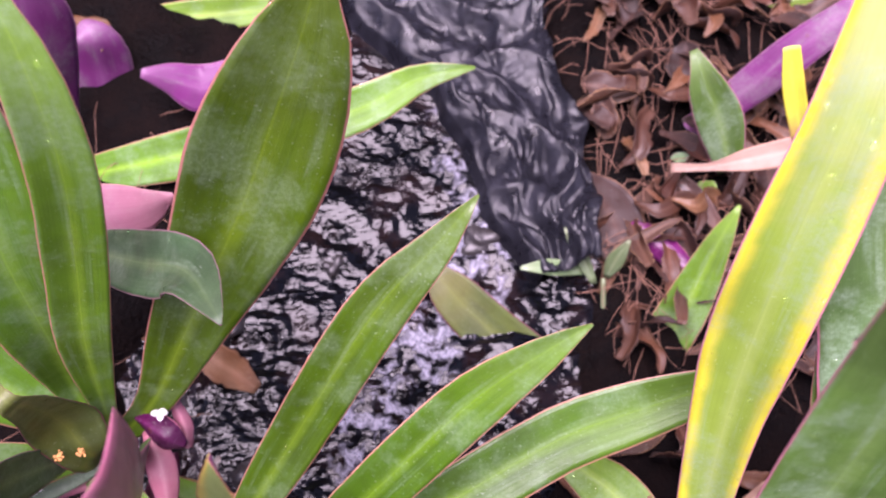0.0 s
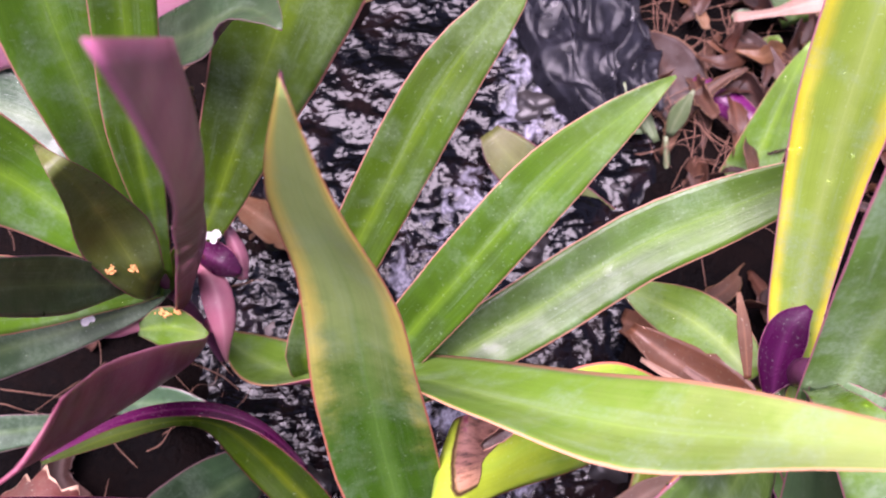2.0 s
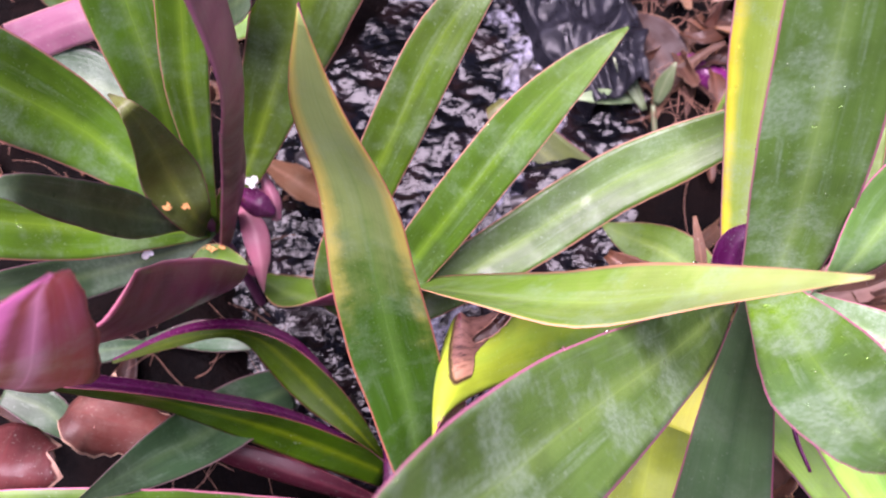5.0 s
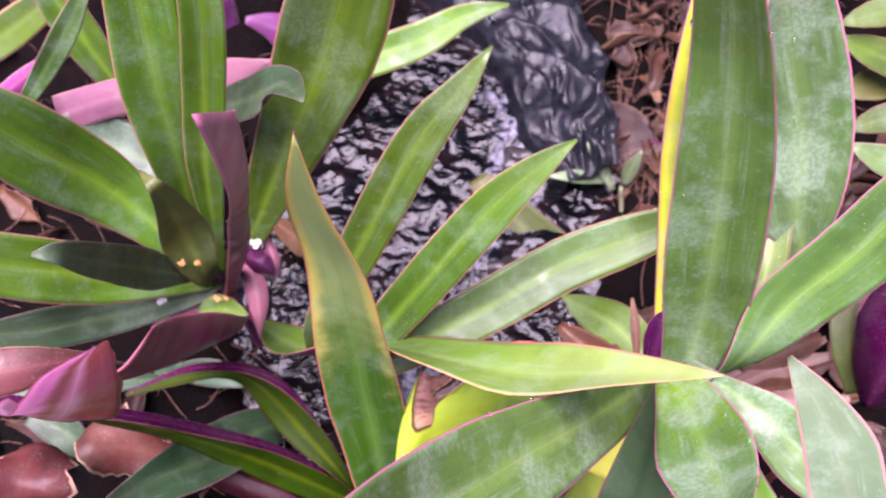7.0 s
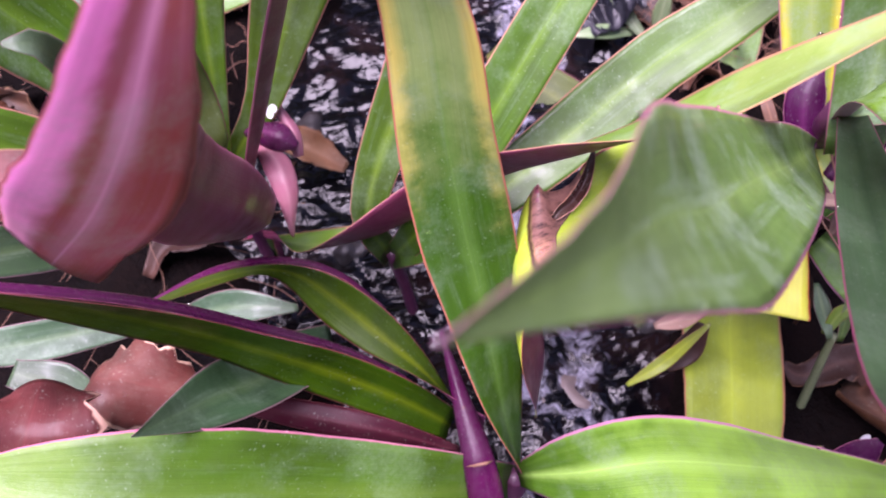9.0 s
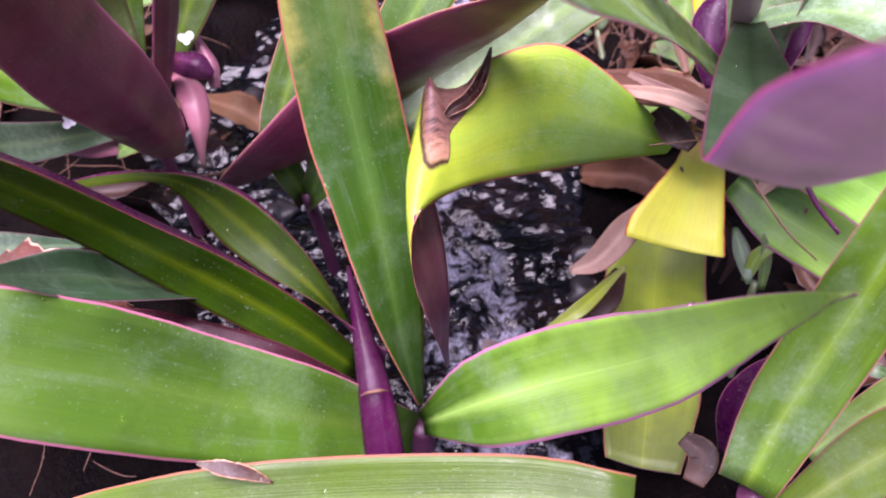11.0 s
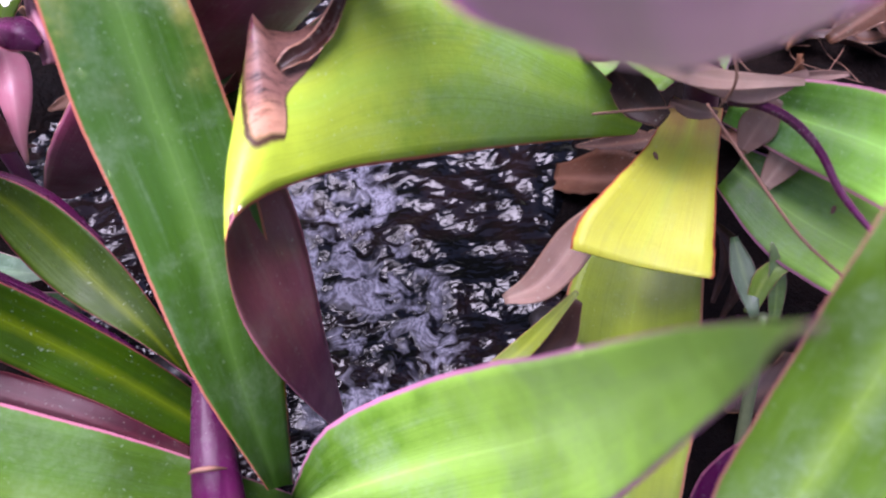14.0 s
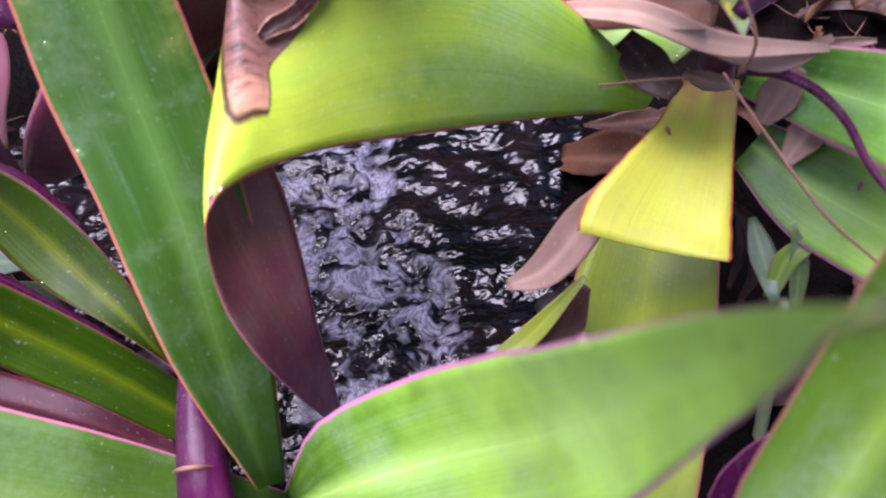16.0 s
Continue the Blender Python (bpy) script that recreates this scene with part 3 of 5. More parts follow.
def pebble(at, size, seed, flat=0.6):
    bm = bmesh.new()
    bmesh.ops.create_icosphere(bm, subdivisions=3, radius=1)
    for v in bm.verts:
        k = 1 + 0.6 * noise.noise(v.co * 1.3 + Vector((seed, 0, 0))) + 0.2 * noise.noise(v.co * 4 + Vector((0, seed, 0)))
        v.co = Vector((v.co.x * size * k, v.co.y * size * k * 0.8, v.co.z * size * k * flat))
    bmesh.ops.translate(bm, verts=bm.verts, vec=at)
    return bm


# ---- ground, stream bed, water ----
def slope(y):
    """The fall of the bank and the stream towards the viewer."""
    y = 0.95 - math.log1p(math.exp((0.95 - y) * 14)) / 14 if y > -0.6 else y
    y = -0.35 + math.log1p(math.exp((y + 0.35) * 14)) / 14 if y < 3 else y
    return 0.02 + 0.32 * (y - 0.59)


def channel(y):
    """Middle and half width of the stream."""
    rows = [(-0.4, -0.04, 0.10), (0.25, 0.0, 0.10), (0.36, -0.02, 0.15), (0.5, -0.02, 0.19), (0.6, 0.04, 0.16), (0.7, 0.06, 0.10), (0.9, 0.08, 0.10)]
    ys = [r[0] for r in rows]
    return float(np.interp(y, ys, [r[1] for r in rows])), float(np.interp(y, ys, [r[2] for r in rows]))


def bed(x, y):
    if abs(x) > 1.25 or y > 1.25 or y < -0.9:
        return slope(y) + 0.014
    mid, half = channel(y)
    d = abs(x - mid) - half
    k = min(1, max(0, (d + 0.05) / 0.07))
    k = k * k * (3 - 2 * k)
    rough = 0.006 * noise.noise((x * 22, y * 22, 0)) + 0.004 * noise.noise((x * 70, y * 70, 3))
    return slope(y) - 0.016 + 0.03 * k + rough


def grid_sheet(xs, ys, height):
    verts = [(x, y, height(x, y)) for y in ys for x in xs]
    n = len(xs)
    faces = [(j * n + i, j * n + i + 1, (j + 1) * n + i + 1, (j + 1) * n + i) for j in range(len(ys) - 1) for i in range(n - 1)]
    me = bpy.data.meshes.new("sheet")
    me.from_pydata(verts, [], faces)
    me.polygons.foreach_set("use_smooth", [True] * len(faces))
    return me


FAR = [3, 6, 15, 50, 200, 800]
me = grid_sheet(
    [-f for f in FAR[::-1]] + list(np.linspace(-1.2, 1.2, 200)) + FAR, [-f for f in FAR[::-1]] + list(np.linspace(-1.0, 1.6, 210)) + FAR, bed
)
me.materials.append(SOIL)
tagged(new("ground", me), "wet brown soil of a sloping stream bank, darkened for leaf shade", "ground", kind="structure")


# unseen dark wall, added beyond the stream to keep sky out of the water's reflections
m, nt, pb = shader("dark_blocker")
oc = nt.nodes.new("ShaderNodeTexCoord").outputs["Object"]
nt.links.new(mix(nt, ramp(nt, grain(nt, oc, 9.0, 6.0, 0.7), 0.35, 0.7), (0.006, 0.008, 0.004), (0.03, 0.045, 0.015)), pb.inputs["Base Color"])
pb.inputs["Roughness"].default_value = 0.9
pb.inputs["Specular IOR Level"].default_value = 0.1
bm = bmesh.new()
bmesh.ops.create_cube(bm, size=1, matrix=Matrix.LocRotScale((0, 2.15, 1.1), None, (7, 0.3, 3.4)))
tagged(part("added_wall_north", bm, m, smooth=False), "unseen dark wall added to dim the water's reflections", "wall", kind="structure")


def ripples(x, y):
    mid, half = channel(y)
    q = Vector((x, y, 0))
    fast = 0.35 + 0.65 * min(1, max(0, (0.68 - y) / 0.12))
    z = 0.0052 * noise.noise(Vector((x * 34 + 3 * noise.noise(q * 12), y * 48, 1.0)))
    z += 0.0030 * noise.noise(Vector((x * 80 + 2 * noise.noise(q * 30), y * 125, 4.0)))
    z += 0.0005 * noise.noise(Vector((x * 150, y * 220, 9.0)))
    return slope(y) + z * fast


me = grid_sheet(list(np.linspace(-0.26, 0.26, 190)), list(np.linspace(0.05, 0.86, 300)), ripples)
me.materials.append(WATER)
tagged(new("water", me), "shallow rippling stream water running over dark stones", "water", kind="structure")


# ---- the plants ----
L = thing("rosette_plant", (-0.155, 0.40, -0.02), "flowering rosette plant, leaves green above and purple beneath", "plant", "streamside rosettes")
leaf(L, [(-0.1709, 0.4083, 0.0676, 0.0070), (-0.1915, 0.4097, 0.1018, 0.0112), (-0.2245, 0.4122, 0.1568, 0.0235), (-0.2513, 0.3915, 0.2161, 0.0276), (-0.2734, 0.3722, 0.2696, 0.0187), (-0.2942, 0.3676, 0.2932, 0.0009)], (0.43, -0.66, 0.62), 0)
leaf(L, [(-0.1709, 0.4083, 0.0676, 0.0070), (-0.1799, 0.4180, 0.1159, 0.0088), (-0.1727, 0.4082, 0.1875, 0.0175), (-0.1712, 0.4051, 0.2559, 0.0219), (-0.1679, 0.4089, 0.3114, 0.0202), (-0.1678, 0.4155, 0.3567, 0.0143), (-0.1726, 0.4269, 0.3939, 0.0008)], (0.32, -0.74, 0.60), 0)
leaf(L, [(-0.1709, 0.4083, 0.0676, 0.0070), (-0.1627, 0.4058, 0.1114, 0.0056), (-0.1541, 0.4031, 0.1928, 0.0123), (-0.1429, 0.4054, 0.2562, 0.0133), (-0.1330, 0.4046, 0.3142, 0.0127), (-0.1328, 0.4078, 0.3635, 0.0100), (-0.1416, 0.4211, 0.4008, 0.0011)], (0.27, -0.75, 0.61), 0)
leaf(L, [(-0.1709, 0.4083, 0.0676, 0.0070), (-0.1386, 0.4114, 0.1119, 0.0101), (-0.1149, 0.4257, 0.1602, 0.0194), (-0.0793, 0.4485, 0.2334, 0.0318), (-0.0611, 0.4592, 0.2807, 0.0335), (-0.0441, 0.4641, 0.3313, 0.0223), (-0.0342, 0.4720, 0.3652, 0.0009)], (0.14, -0.78, 0.61), 25)
leaf(L, [(-0.2448, 0.6457, 0.0432, 0.0110), (-0.1523, 0.6396, 0.0756, 0.0187), (-0.0276, 0.6395, 0.1180, 0.0173), (0.0294, 0.6494, 0.1452, 0.0105), (0.0681, 0.6455, 0.1591, 0.0012)], (0.01, -0.72, 0.69), 0)
leaf(L, [(-0.2839, 0.4905, 0.1637, 0.0148), (-0.2388, 0.4917, 0.1788, 0.0138), (-0.1942, 0.4882, 0.1898, 0.0159), (-0.1387, 0.4714, 0.2126, 0.0145), (-0.1116, 0.4642, 0.2330, 0.0015)], (0.30, -0.74, 0.60), 1, under=True)
leaf(L, [(-0.2026, 0.4600, 0.1302, 0.0103), (-0.2428, 0.4739, 0.1462, 0.0226), (-0.2843, 0.4762, 0.1519, 0.0185), (-0.3030, 0.4684, 0.1587, 0.0020)], (0.41, -0.68, 0.61), 2)
leaf(L, [(-0.1660, 0.4641, 0.1903, 0.0105), (-0.1245, 0.4239, 0.2323, 0.0155), (-0.0953, 0.3935, 0.2676, 0.0137), (-0.0802, 0.3655, 0.2845, 0.0059), (-0.0743, 0.3525, 0.2885, 0.0004)], (0.20, -0.57, 0.79), 2)
rail_leaf(L, [(-0.1628, 0.3873, 0.0623), (-0.1453, 0.3601, 0.1293), (-0.1275, 0.3303, 0.1937), (-0.1118, 0.2931, 0.2528), (-0.097, 0.258, 0.3126), (-0.0944, 0.2372, 0.3771)], [(-0.1488, 0.4012, 0.0811), (-0.1313, 0.3798, 0.137), (-0.1176, 0.3515, 0.1906), (-0.1072, 0.3235, 0.2429), (-0.0989, 0.3077, 0.2892), (-0.0972, 0.3009, 0.3265)], (0.27, -0.60, 0.75), 31, "purple leaf back curling over at its pink tip", under=True, cup=0.15)
leaf(L, [(-0.1709, 0.4083, 0.0676, 0.0070), (-0.1682, 0.3839, 0.1056, 0.0118), (-0.1758, 0.3883, 0.1365, 0.0182), (-0.1736, 0.3729, 0.1865, 0.0106), (-0.1737, 0.3601, 0.2188, 0.0046), (-0.1892, 0.3814, 0.2103, 0.0007)], (0.31, -0.65, 0.69), 4)
leaf(L, [(-0.1709, 0.4083, 0.0676, 0.0070), (-0.1807, 0.3921, 0.0912, 0.0048), (-0.1940, 0.3569, 0.1410, 0.0139), (-0.1992, 0.3092, 0.2076, 0.0108), (-0.2029, 0.2853, 0.2416, 0.0064), (-0.2128, 0.2790, 0.2479, 0.0011)], (0.38, -0.58, 0.72), 2)
leaf(L, [(-0.1709, 0.4083, 0.0676, 0.0070), (-0.1840, 0.3961, 0.0791, 0.0081), (-0.2253, 0.3695, 0.1182, 0.0189), (-0.2594, 0.3405, 0.1621, 0.0211), (-0.2882, 0.3173, 0.2017, 0.0163), (-0.3068, 0.3013, 0.2287, 0.0009)], (0.44, -0.56, 0.70), 0)
leaf(L, [(-0.1709, 0.4083, 0.0676, 0.0070), (-0.1864, 0.3924, 0.0664, 0.0074), (-0.2372, 0.3665, 0.0770, 0.0139), (-0.2793, 0.3332, 0.1045, 0.0136), (-0.3239, 0.3083, 0.1310, 0.0011)], (0.36, -0.54, 0.76), 2)
rail_leaf(L, [(-0.1507, 0.4044, 0.0392), (-0.1383, 0.3620, 0.0809), (-0.1405, 0.3221, 0.1376), (-0.1495, 0.2854, 0.1832), (-0.1506, 0.2511, 0.2216)], [(-0.1488, 0.4161, 0.0339), (-0.1556, 0.3647, 0.0569), (-0.1683, 0.3097, 0.1049), (-0.1822, 0.2591, 0.1580), (-0.1818, 0.2133, 0.2176)], (0.20, -0.82, 0.53), 23, under=True, cup=0.25)
rail_leaf(L, [(-0.1230, 0.1558, 0.3421), (-0.1267, 0.1722, 0.3207), (-0.1335, 0.1805, 0.2914), (-0.1440, 0.1882, 0.2554), (-0.1637, 0.2002, 0.2163), (-0.1975, 0.2174, 0.1797)], [(-0.1219, 0.1549, 0.3434), (-0.1365, 0.1480, 0.3371), (-0.1565, 0.1521, 0.3125), (-0.1794, 0.1669, 0.2813), (-0.2008, 0.1858, 0.2501), (-0.2124, 0.2081, 0.2229)], (0.35, -0.51, 0.78), 36, under=True, cup=0.05, wave=0.1, ragged=0.08)
leaf(L, [(-0.1444, 0.4057, 0.0913, 0.0033), (-0.1352, 0.3862, 0.0902, 0.0082), (-0.1319, 0.3726, 0.0802, 0.0074), (-0.1330, 0.3650, 0.0639, 0.0033), (-0.1341, 0.3637, 0.0497, 0.0008)], (0.21, -0.58, 0.79), 21, under=True, cup=0.35)
leaf(L, [(-0.1520, 0.4130, 0.0960, 0.0030), (-0.1420, 0.4060, 0.1000, 0.0075), (-0.1300, 0.3965, 0.0995, 0.0085), (-0.1215, 0.3940, 0.0930, 0.0030)], (0.15, -0.75, 0.65), 20, "deep purple bract cupping the flower", under=True, cup=0.5)
leaf(L, [(-0.1215, 0.3970, 0.0830, 0.0030), (-0.1223, 0.4050, 0.0935, 0.0048), (-0.1264, 0.4134, 0.1020, 0.0036), (-0.1302, 0.4204, 0.1110, 0.0006)], (0.21, -0.70, 0.68), 21, "pink pointed bract behind the flower", under=True, cup=0.6)
leaf(L, [(-0.1837, 0.3944, 0.0560, 0.0084), (-0.2006, 0.3885, 0.0614, 0.0099), (-0.2176, 0.3885, 0.0605, 0.0041)], (0.30, -0.56, 0.77), 21, under=True)
leaf(L, [(-0.1866, 0.3881, 0.0512, 0.0033), (-0.1646, 0.3766, 0.0700, 0.0115), (-0.1473, 0.3688, 0.0748, 0.0066), (-0.1400, 0.3670, 0.0746, 0.0012)], (0.23, -0.57, 0.79), 0)
leaf(L, [(-0.1824, 0.2367, 0.2160, 0.0028), (-0.2012, 0.2216, 0.2303, 0.0101), (-0.2221, 0.2123, 0.2358, 0.0117), (-0.2449, 0.1999, 0.2404, 0.0050)], (0.46, -0.47, 0.76), 45, under=True)
N = thing("rosette_plant", (-0.06, 0.36, -0.05), "rosette plant with slender green leaves leaning over the stream", "plant", "streamside rosettes")
leaf(N, [(-0.0767, 0.3623, 0.0167, 0.0070), (-0.0877, 0.3511, 0.0730, 0.0105), (-0.0548, 0.3784, 0.1351, 0.0154), (-0.0131, 0.4081, 0.2076, 0.0158), (0.0162, 0.4211, 0.2451, 0.0090), (0.0344, 0.4322, 0.2679, 0.0007)], (0.03, -0.73, 0.68), 25)
leaf(N, [(-0.0767, 0.3623, 0.0167, 0.0070), (-0.0571, 0.3296, 0.0755, 0.0112), (-0.0205, 0.3447, 0.1197, 0.0160), (0.0315, 0.3669, 0.1830, 0.0158), (0.0648, 0.3746, 0.2198, 0.0087), (0.0855, 0.3794, 0.2366, 0.0007)], (-0.05, -0.67, 0.74), 25)
leaf(N, [(-0.0767, 0.3623, 0.0167, 0.0070), (-0.0501, 0.3287, 0.0631, 0.0113), (0.0186, 0.3467, 0.0944, 0.0182), (0.0886, 0.3723, 0.1240, 0.0191), (0.1332, 0.3801, 0.1422, 0.0173), (0.1704, 0.3843, 0.1593, 0.0112), (0.1896, 0.3891, 0.1726, 0.0011)], (-0.14, -0.62, 0.77), 25)
leaf(N, [(0.1621, 0.4616, -0.0395, 0.0202), (0.1206, 0.4974, -0.0197, 0.0219), (0.0845, 0.5217, 0.0001, 0.0209), (0.0539, 0.5458, 0.0201, 0.0173), (0.0417, 0.5599, 0.0290, 0.0078)], (-0.16, -0.52, 0.84), 4)
leaf(N, [(0.1972, 0.4716, -0.0412, 0.0151), (0.2142, 0.4976, -0.0121, 0.0193), (0.2356, 0.5220, 0.0304, 0.0178), (0.2522, 0.5467, 0.0766, 0.0099), (0.2631, 0.5606, 0.1023, 0.0012)], (-0.37, -0.50, 0.78), 0)
rail_leaf(N, [(-0.1503, 0.4440, -0.0270), (-0.1737, 0.4247, -0.0017), (-0.1257, 0.4047, 0.0130), (-0.0633, 0.3649, 0.0472), (-0.0043, 0.3210, 0.1082), (0.0398, 0.2834, 0.1580), (0.0693, 0.2507, 0.2048), (0.0973, 0.2151, 0.2453), (0.1153, 0.1770, 0.2880)], [(-0.1507, 0.4256, -0.0382), (-0.1504, 0.4194, 0.0067), (-0.1359, 0.3729, 0.0274), (-0.1097, 0.3350, 0.0708), (-0.0561, 0.3021, 0.1335), (-0.0136, 0.2589, 0.1707), (0.0340, 0.2209, 0.1990), (0.0803, 0.1998, 0.2425), (0.1157, 0.1774, 0.2858)], (-0.14, -0.58, 0.81), 6, cup=0.2)
F = thing("rosette_plant", (-0.03, 0.25, -0.09), "rosette plant with broad green leaves and one rolled purple leaf", "plant", "streamside rosettes")
rail_leaf(F, [(-0.0322, 0.2165, -0.0223), (-0.0494, 0.2302, 0.0265), (-0.0610, 0.2507, 0.0724), (-0.0711, 0.2679, 0.1189), (-0.0748, 0.2824, 0.1681), (-0.0743, 0.2924, 0.2221), (-0.0791, 0.2901, 0.2779), (-0.0679, 0.2842, 0.3282)], [(-0.0266, 0.2363, -0.0432), (-0.0217, 0.2534, 0.0085), (-0.0191, 0.2652, 0.0617), (-0.0232, 0.2718, 0.1160), (-0.0313, 0.2761, 0.1718), (-0.0395, 0.2751, 0.2288), (-0.0568, 0.2756, 0.2830), (-0.0681, 0.2816, 0.3290)], (0.13, -0.63, 0.76), 7, cup=0.14)
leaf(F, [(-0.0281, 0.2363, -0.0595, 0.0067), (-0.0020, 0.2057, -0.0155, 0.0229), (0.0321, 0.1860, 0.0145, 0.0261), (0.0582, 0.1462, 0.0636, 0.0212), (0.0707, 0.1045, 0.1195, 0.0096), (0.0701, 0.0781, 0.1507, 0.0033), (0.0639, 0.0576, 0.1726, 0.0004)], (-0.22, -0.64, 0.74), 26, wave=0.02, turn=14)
leaf(F, [(-0.0331, 0.2376, -0.0717, 0.0135), (-0.0832, 0.2146, -0.0184, 0.0244), (-0.1306, 0.2087, 0.0128, 0.0293), (-0.1731, 0.1999, 0.0470, 0.0312), (-0.2158, 0.1931, 0.0771, 0.0287), (-0.2592, 0.2010, 0.0906, 0.0163), (-0.2878, 0.2127, 0.0941, 0.0007)], (0.25, -0.71, 0.66), 27)
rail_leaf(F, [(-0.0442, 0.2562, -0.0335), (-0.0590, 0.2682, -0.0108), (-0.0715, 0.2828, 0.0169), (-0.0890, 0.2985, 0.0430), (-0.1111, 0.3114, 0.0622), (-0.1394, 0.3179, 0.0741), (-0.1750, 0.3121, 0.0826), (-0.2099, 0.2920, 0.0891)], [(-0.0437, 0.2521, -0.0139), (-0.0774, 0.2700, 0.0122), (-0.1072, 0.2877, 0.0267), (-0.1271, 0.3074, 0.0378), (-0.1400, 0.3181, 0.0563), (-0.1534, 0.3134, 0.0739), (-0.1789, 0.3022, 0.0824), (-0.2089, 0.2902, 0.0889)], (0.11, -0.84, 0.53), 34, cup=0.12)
rail_leaf(F, [(-0.0890, 0.2985, 0.0420), (-0.1111, 0.3114, 0.0612), (-0.1394, 0.3179, 0.0731), (-0.1750, 0.3121, 0.0816), (-0.2099, 0.2920, 0.0881)], [(-0.0890, 0.3015, 0.0415), (-0.1111, 0.3204, 0.0576), (-0.1394, 0.3291, 0.0684), (-0.1750, 0.3211, 0.0780), (-0.2099, 0.2943, 0.0880)], (0.10, 0.10, 0.95), 38, "rolled leaf margin showing its purple back", under=True, cup=-0.2)
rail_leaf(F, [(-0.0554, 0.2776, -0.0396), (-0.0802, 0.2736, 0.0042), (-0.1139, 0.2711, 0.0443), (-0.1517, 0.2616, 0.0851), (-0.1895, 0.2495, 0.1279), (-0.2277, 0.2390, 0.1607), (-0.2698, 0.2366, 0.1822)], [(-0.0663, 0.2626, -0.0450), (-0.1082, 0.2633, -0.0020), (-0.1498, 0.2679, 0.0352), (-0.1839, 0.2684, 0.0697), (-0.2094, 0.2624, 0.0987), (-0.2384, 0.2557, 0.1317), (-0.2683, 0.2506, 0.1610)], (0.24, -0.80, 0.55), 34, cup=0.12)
rail_leaf(F, [(-0.0802, 0.2736, 0.0032), (-0.1139, 0.2711, 0.0433), (-0.1517, 0.2616, 0.0841), (-0.1895, 0.2495, 0.1269), (-0.2277, 0.2390, 0.1597), (-0.2698, 0.2366, 0.1812)], [(-0.0802, 0.2759, 0.0031), (-0.1139, 0.2793, 0.0401), (-0.1517, 0.2721, 0.0798), (-0.1895, 0.2600, 0.1226), (-0.2277, 0.2480, 0.1561), (-0.2698, 0.2411, 0.1799)], (0.10, 0.10, 0.95), 38, "rolled leaf margin showing its purple back", under=True, cup=-0.2)
leaf(F, [(-0.0616, 0.2435, -0.0295, 0.0027), (-0.1010, 0.2517, -0.0062, 0.0072), (-0.1405, 0.2633, 0.0066, 0.0082), (-0.1716, 0.2705, 0.0186, 0.0056), (-0.1955, 0.2754, 0.0244, 0.0012)], (0.09, -0.70, 0.70), 30, under=True)
rail_leaf(F, [(-0.1238, 0.3435, -0.0126), (-0.1562, 0.3180, 0.0157), (-0.1741, 0.2819, 0.0505), (-0.1854, 0.2425, 0.0881), (-0.2035, 0.1951, 0.1159)], [(-0.1196, 0.3119, -0.0146), (-0.1342, 0.2761, 0.0191), (-0.1536, 0.2432, 0.0507), (-0.1802, 0.2165, 0.0801), (-0.2043, 0.1962, 0.1138)], (0.14, -0.59, 0.80), 2, cup=0.15)
leaf(F, [(0.0393, 0.1038, 0.0195, 0.0158), (0.0023, 0.1179, 0.0185, 0.0192), (-0.0528, 0.1290, 0.0186, 0.0202), (-0.1104, 0.1334, 0.0238, 0.0195), (-0.1581, 0.1459, 0.0173, 0.0143), (-0.2018, 0.1581, 0.0064, 0.0074), (-0.2287, 0.1615, 0.0045, 0.0007)], (0.10, -0.62, 0.78), 43)
leaf(F, [(-0.0187, 0.2636, -0.0973, 0.0051), (-0.0427, 0.2811, -0.0977, 0.0033), (-0.0629, 0.3068, -0.0871, 0.0053), (-0.0764, 0.3471, -0.0618, 0.0034)], (0.09, -0.71, 0.70), 12)
leaf(F, [(-0.2770, 0.1998, 0.0557, 0.0186), (-0.2655, 0.2098, 0.0764, 0.0273), (-0.2563, 0.2234, 0.0931, 0.0294), (-0.2535, 0.2369, 0.0954, 0.0246), (-0.2538, 0.2478, 0.0932, 0.0191), (-0.2541, 0.2544, 0.0923, 0.0110)], (0.32, -0.58, 0.74), 32, twist=-10, ragged=0.45, cup=-0.12, wave=0.4)
leaf(F, [(-0.1749, 0.2798, 0.0162, 0.0032), (-0.1984, 0.2764, 0.0317, 0.0125), (-0.2191, 0.2781, 0.0425, 0.0221), (-0.2330, 0.2813, 0.0485, 0.0231), (-0.2421, 0.2837, 0.0491, 0.0176), (-0.2483, 0.2873, 0.0474, 0.0092)], (0.25, -0.61, 0.75), 32, twist=12, ragged=0.45, cup=-0.12, wave=0.4)
leaf(F, [(-0.2087, 0.3537, 0.0115, 0.0014), (-0.2550, 0.3412, 0.0257, 0.0100), (-0.3002, 0.3357, 0.0316, 0.0117), (-0.3337, 0.3314, 0.0391, 0.0064)], (0.34, -0.63, 0.69), 2)
leaf(F, [(-0.2492, 0.2777, 0.0248, 0.0037), (-0.2656, 0.2910, 0.0394, 0.0123), (-0.2899, 0.2999, 0.0493, 0.0073)], (0.30, -0.60, 0.74), 2)
leaf(F, [(-0.2355, 0.3803, -0.0221, 0.0011), (-0.1854, 0.3717, -0.0095, 0.0117), (-0.1414, 0.3582, -0.0076, 0.0022)], (0.13, -0.67, 0.73), 2)
leaf(F, [(-0.1312, 0.1490, 0.0406, 0.0007), (-0.1213, 0.1453, 0.0396, 0.0032), (-0.1114, 0.1428, 0.0366, 0.0027), (-0.1024, 0.1404, 0.0316, 0.0005)], (0.17, -0.65, 0.74), 24, ragged=0.3)
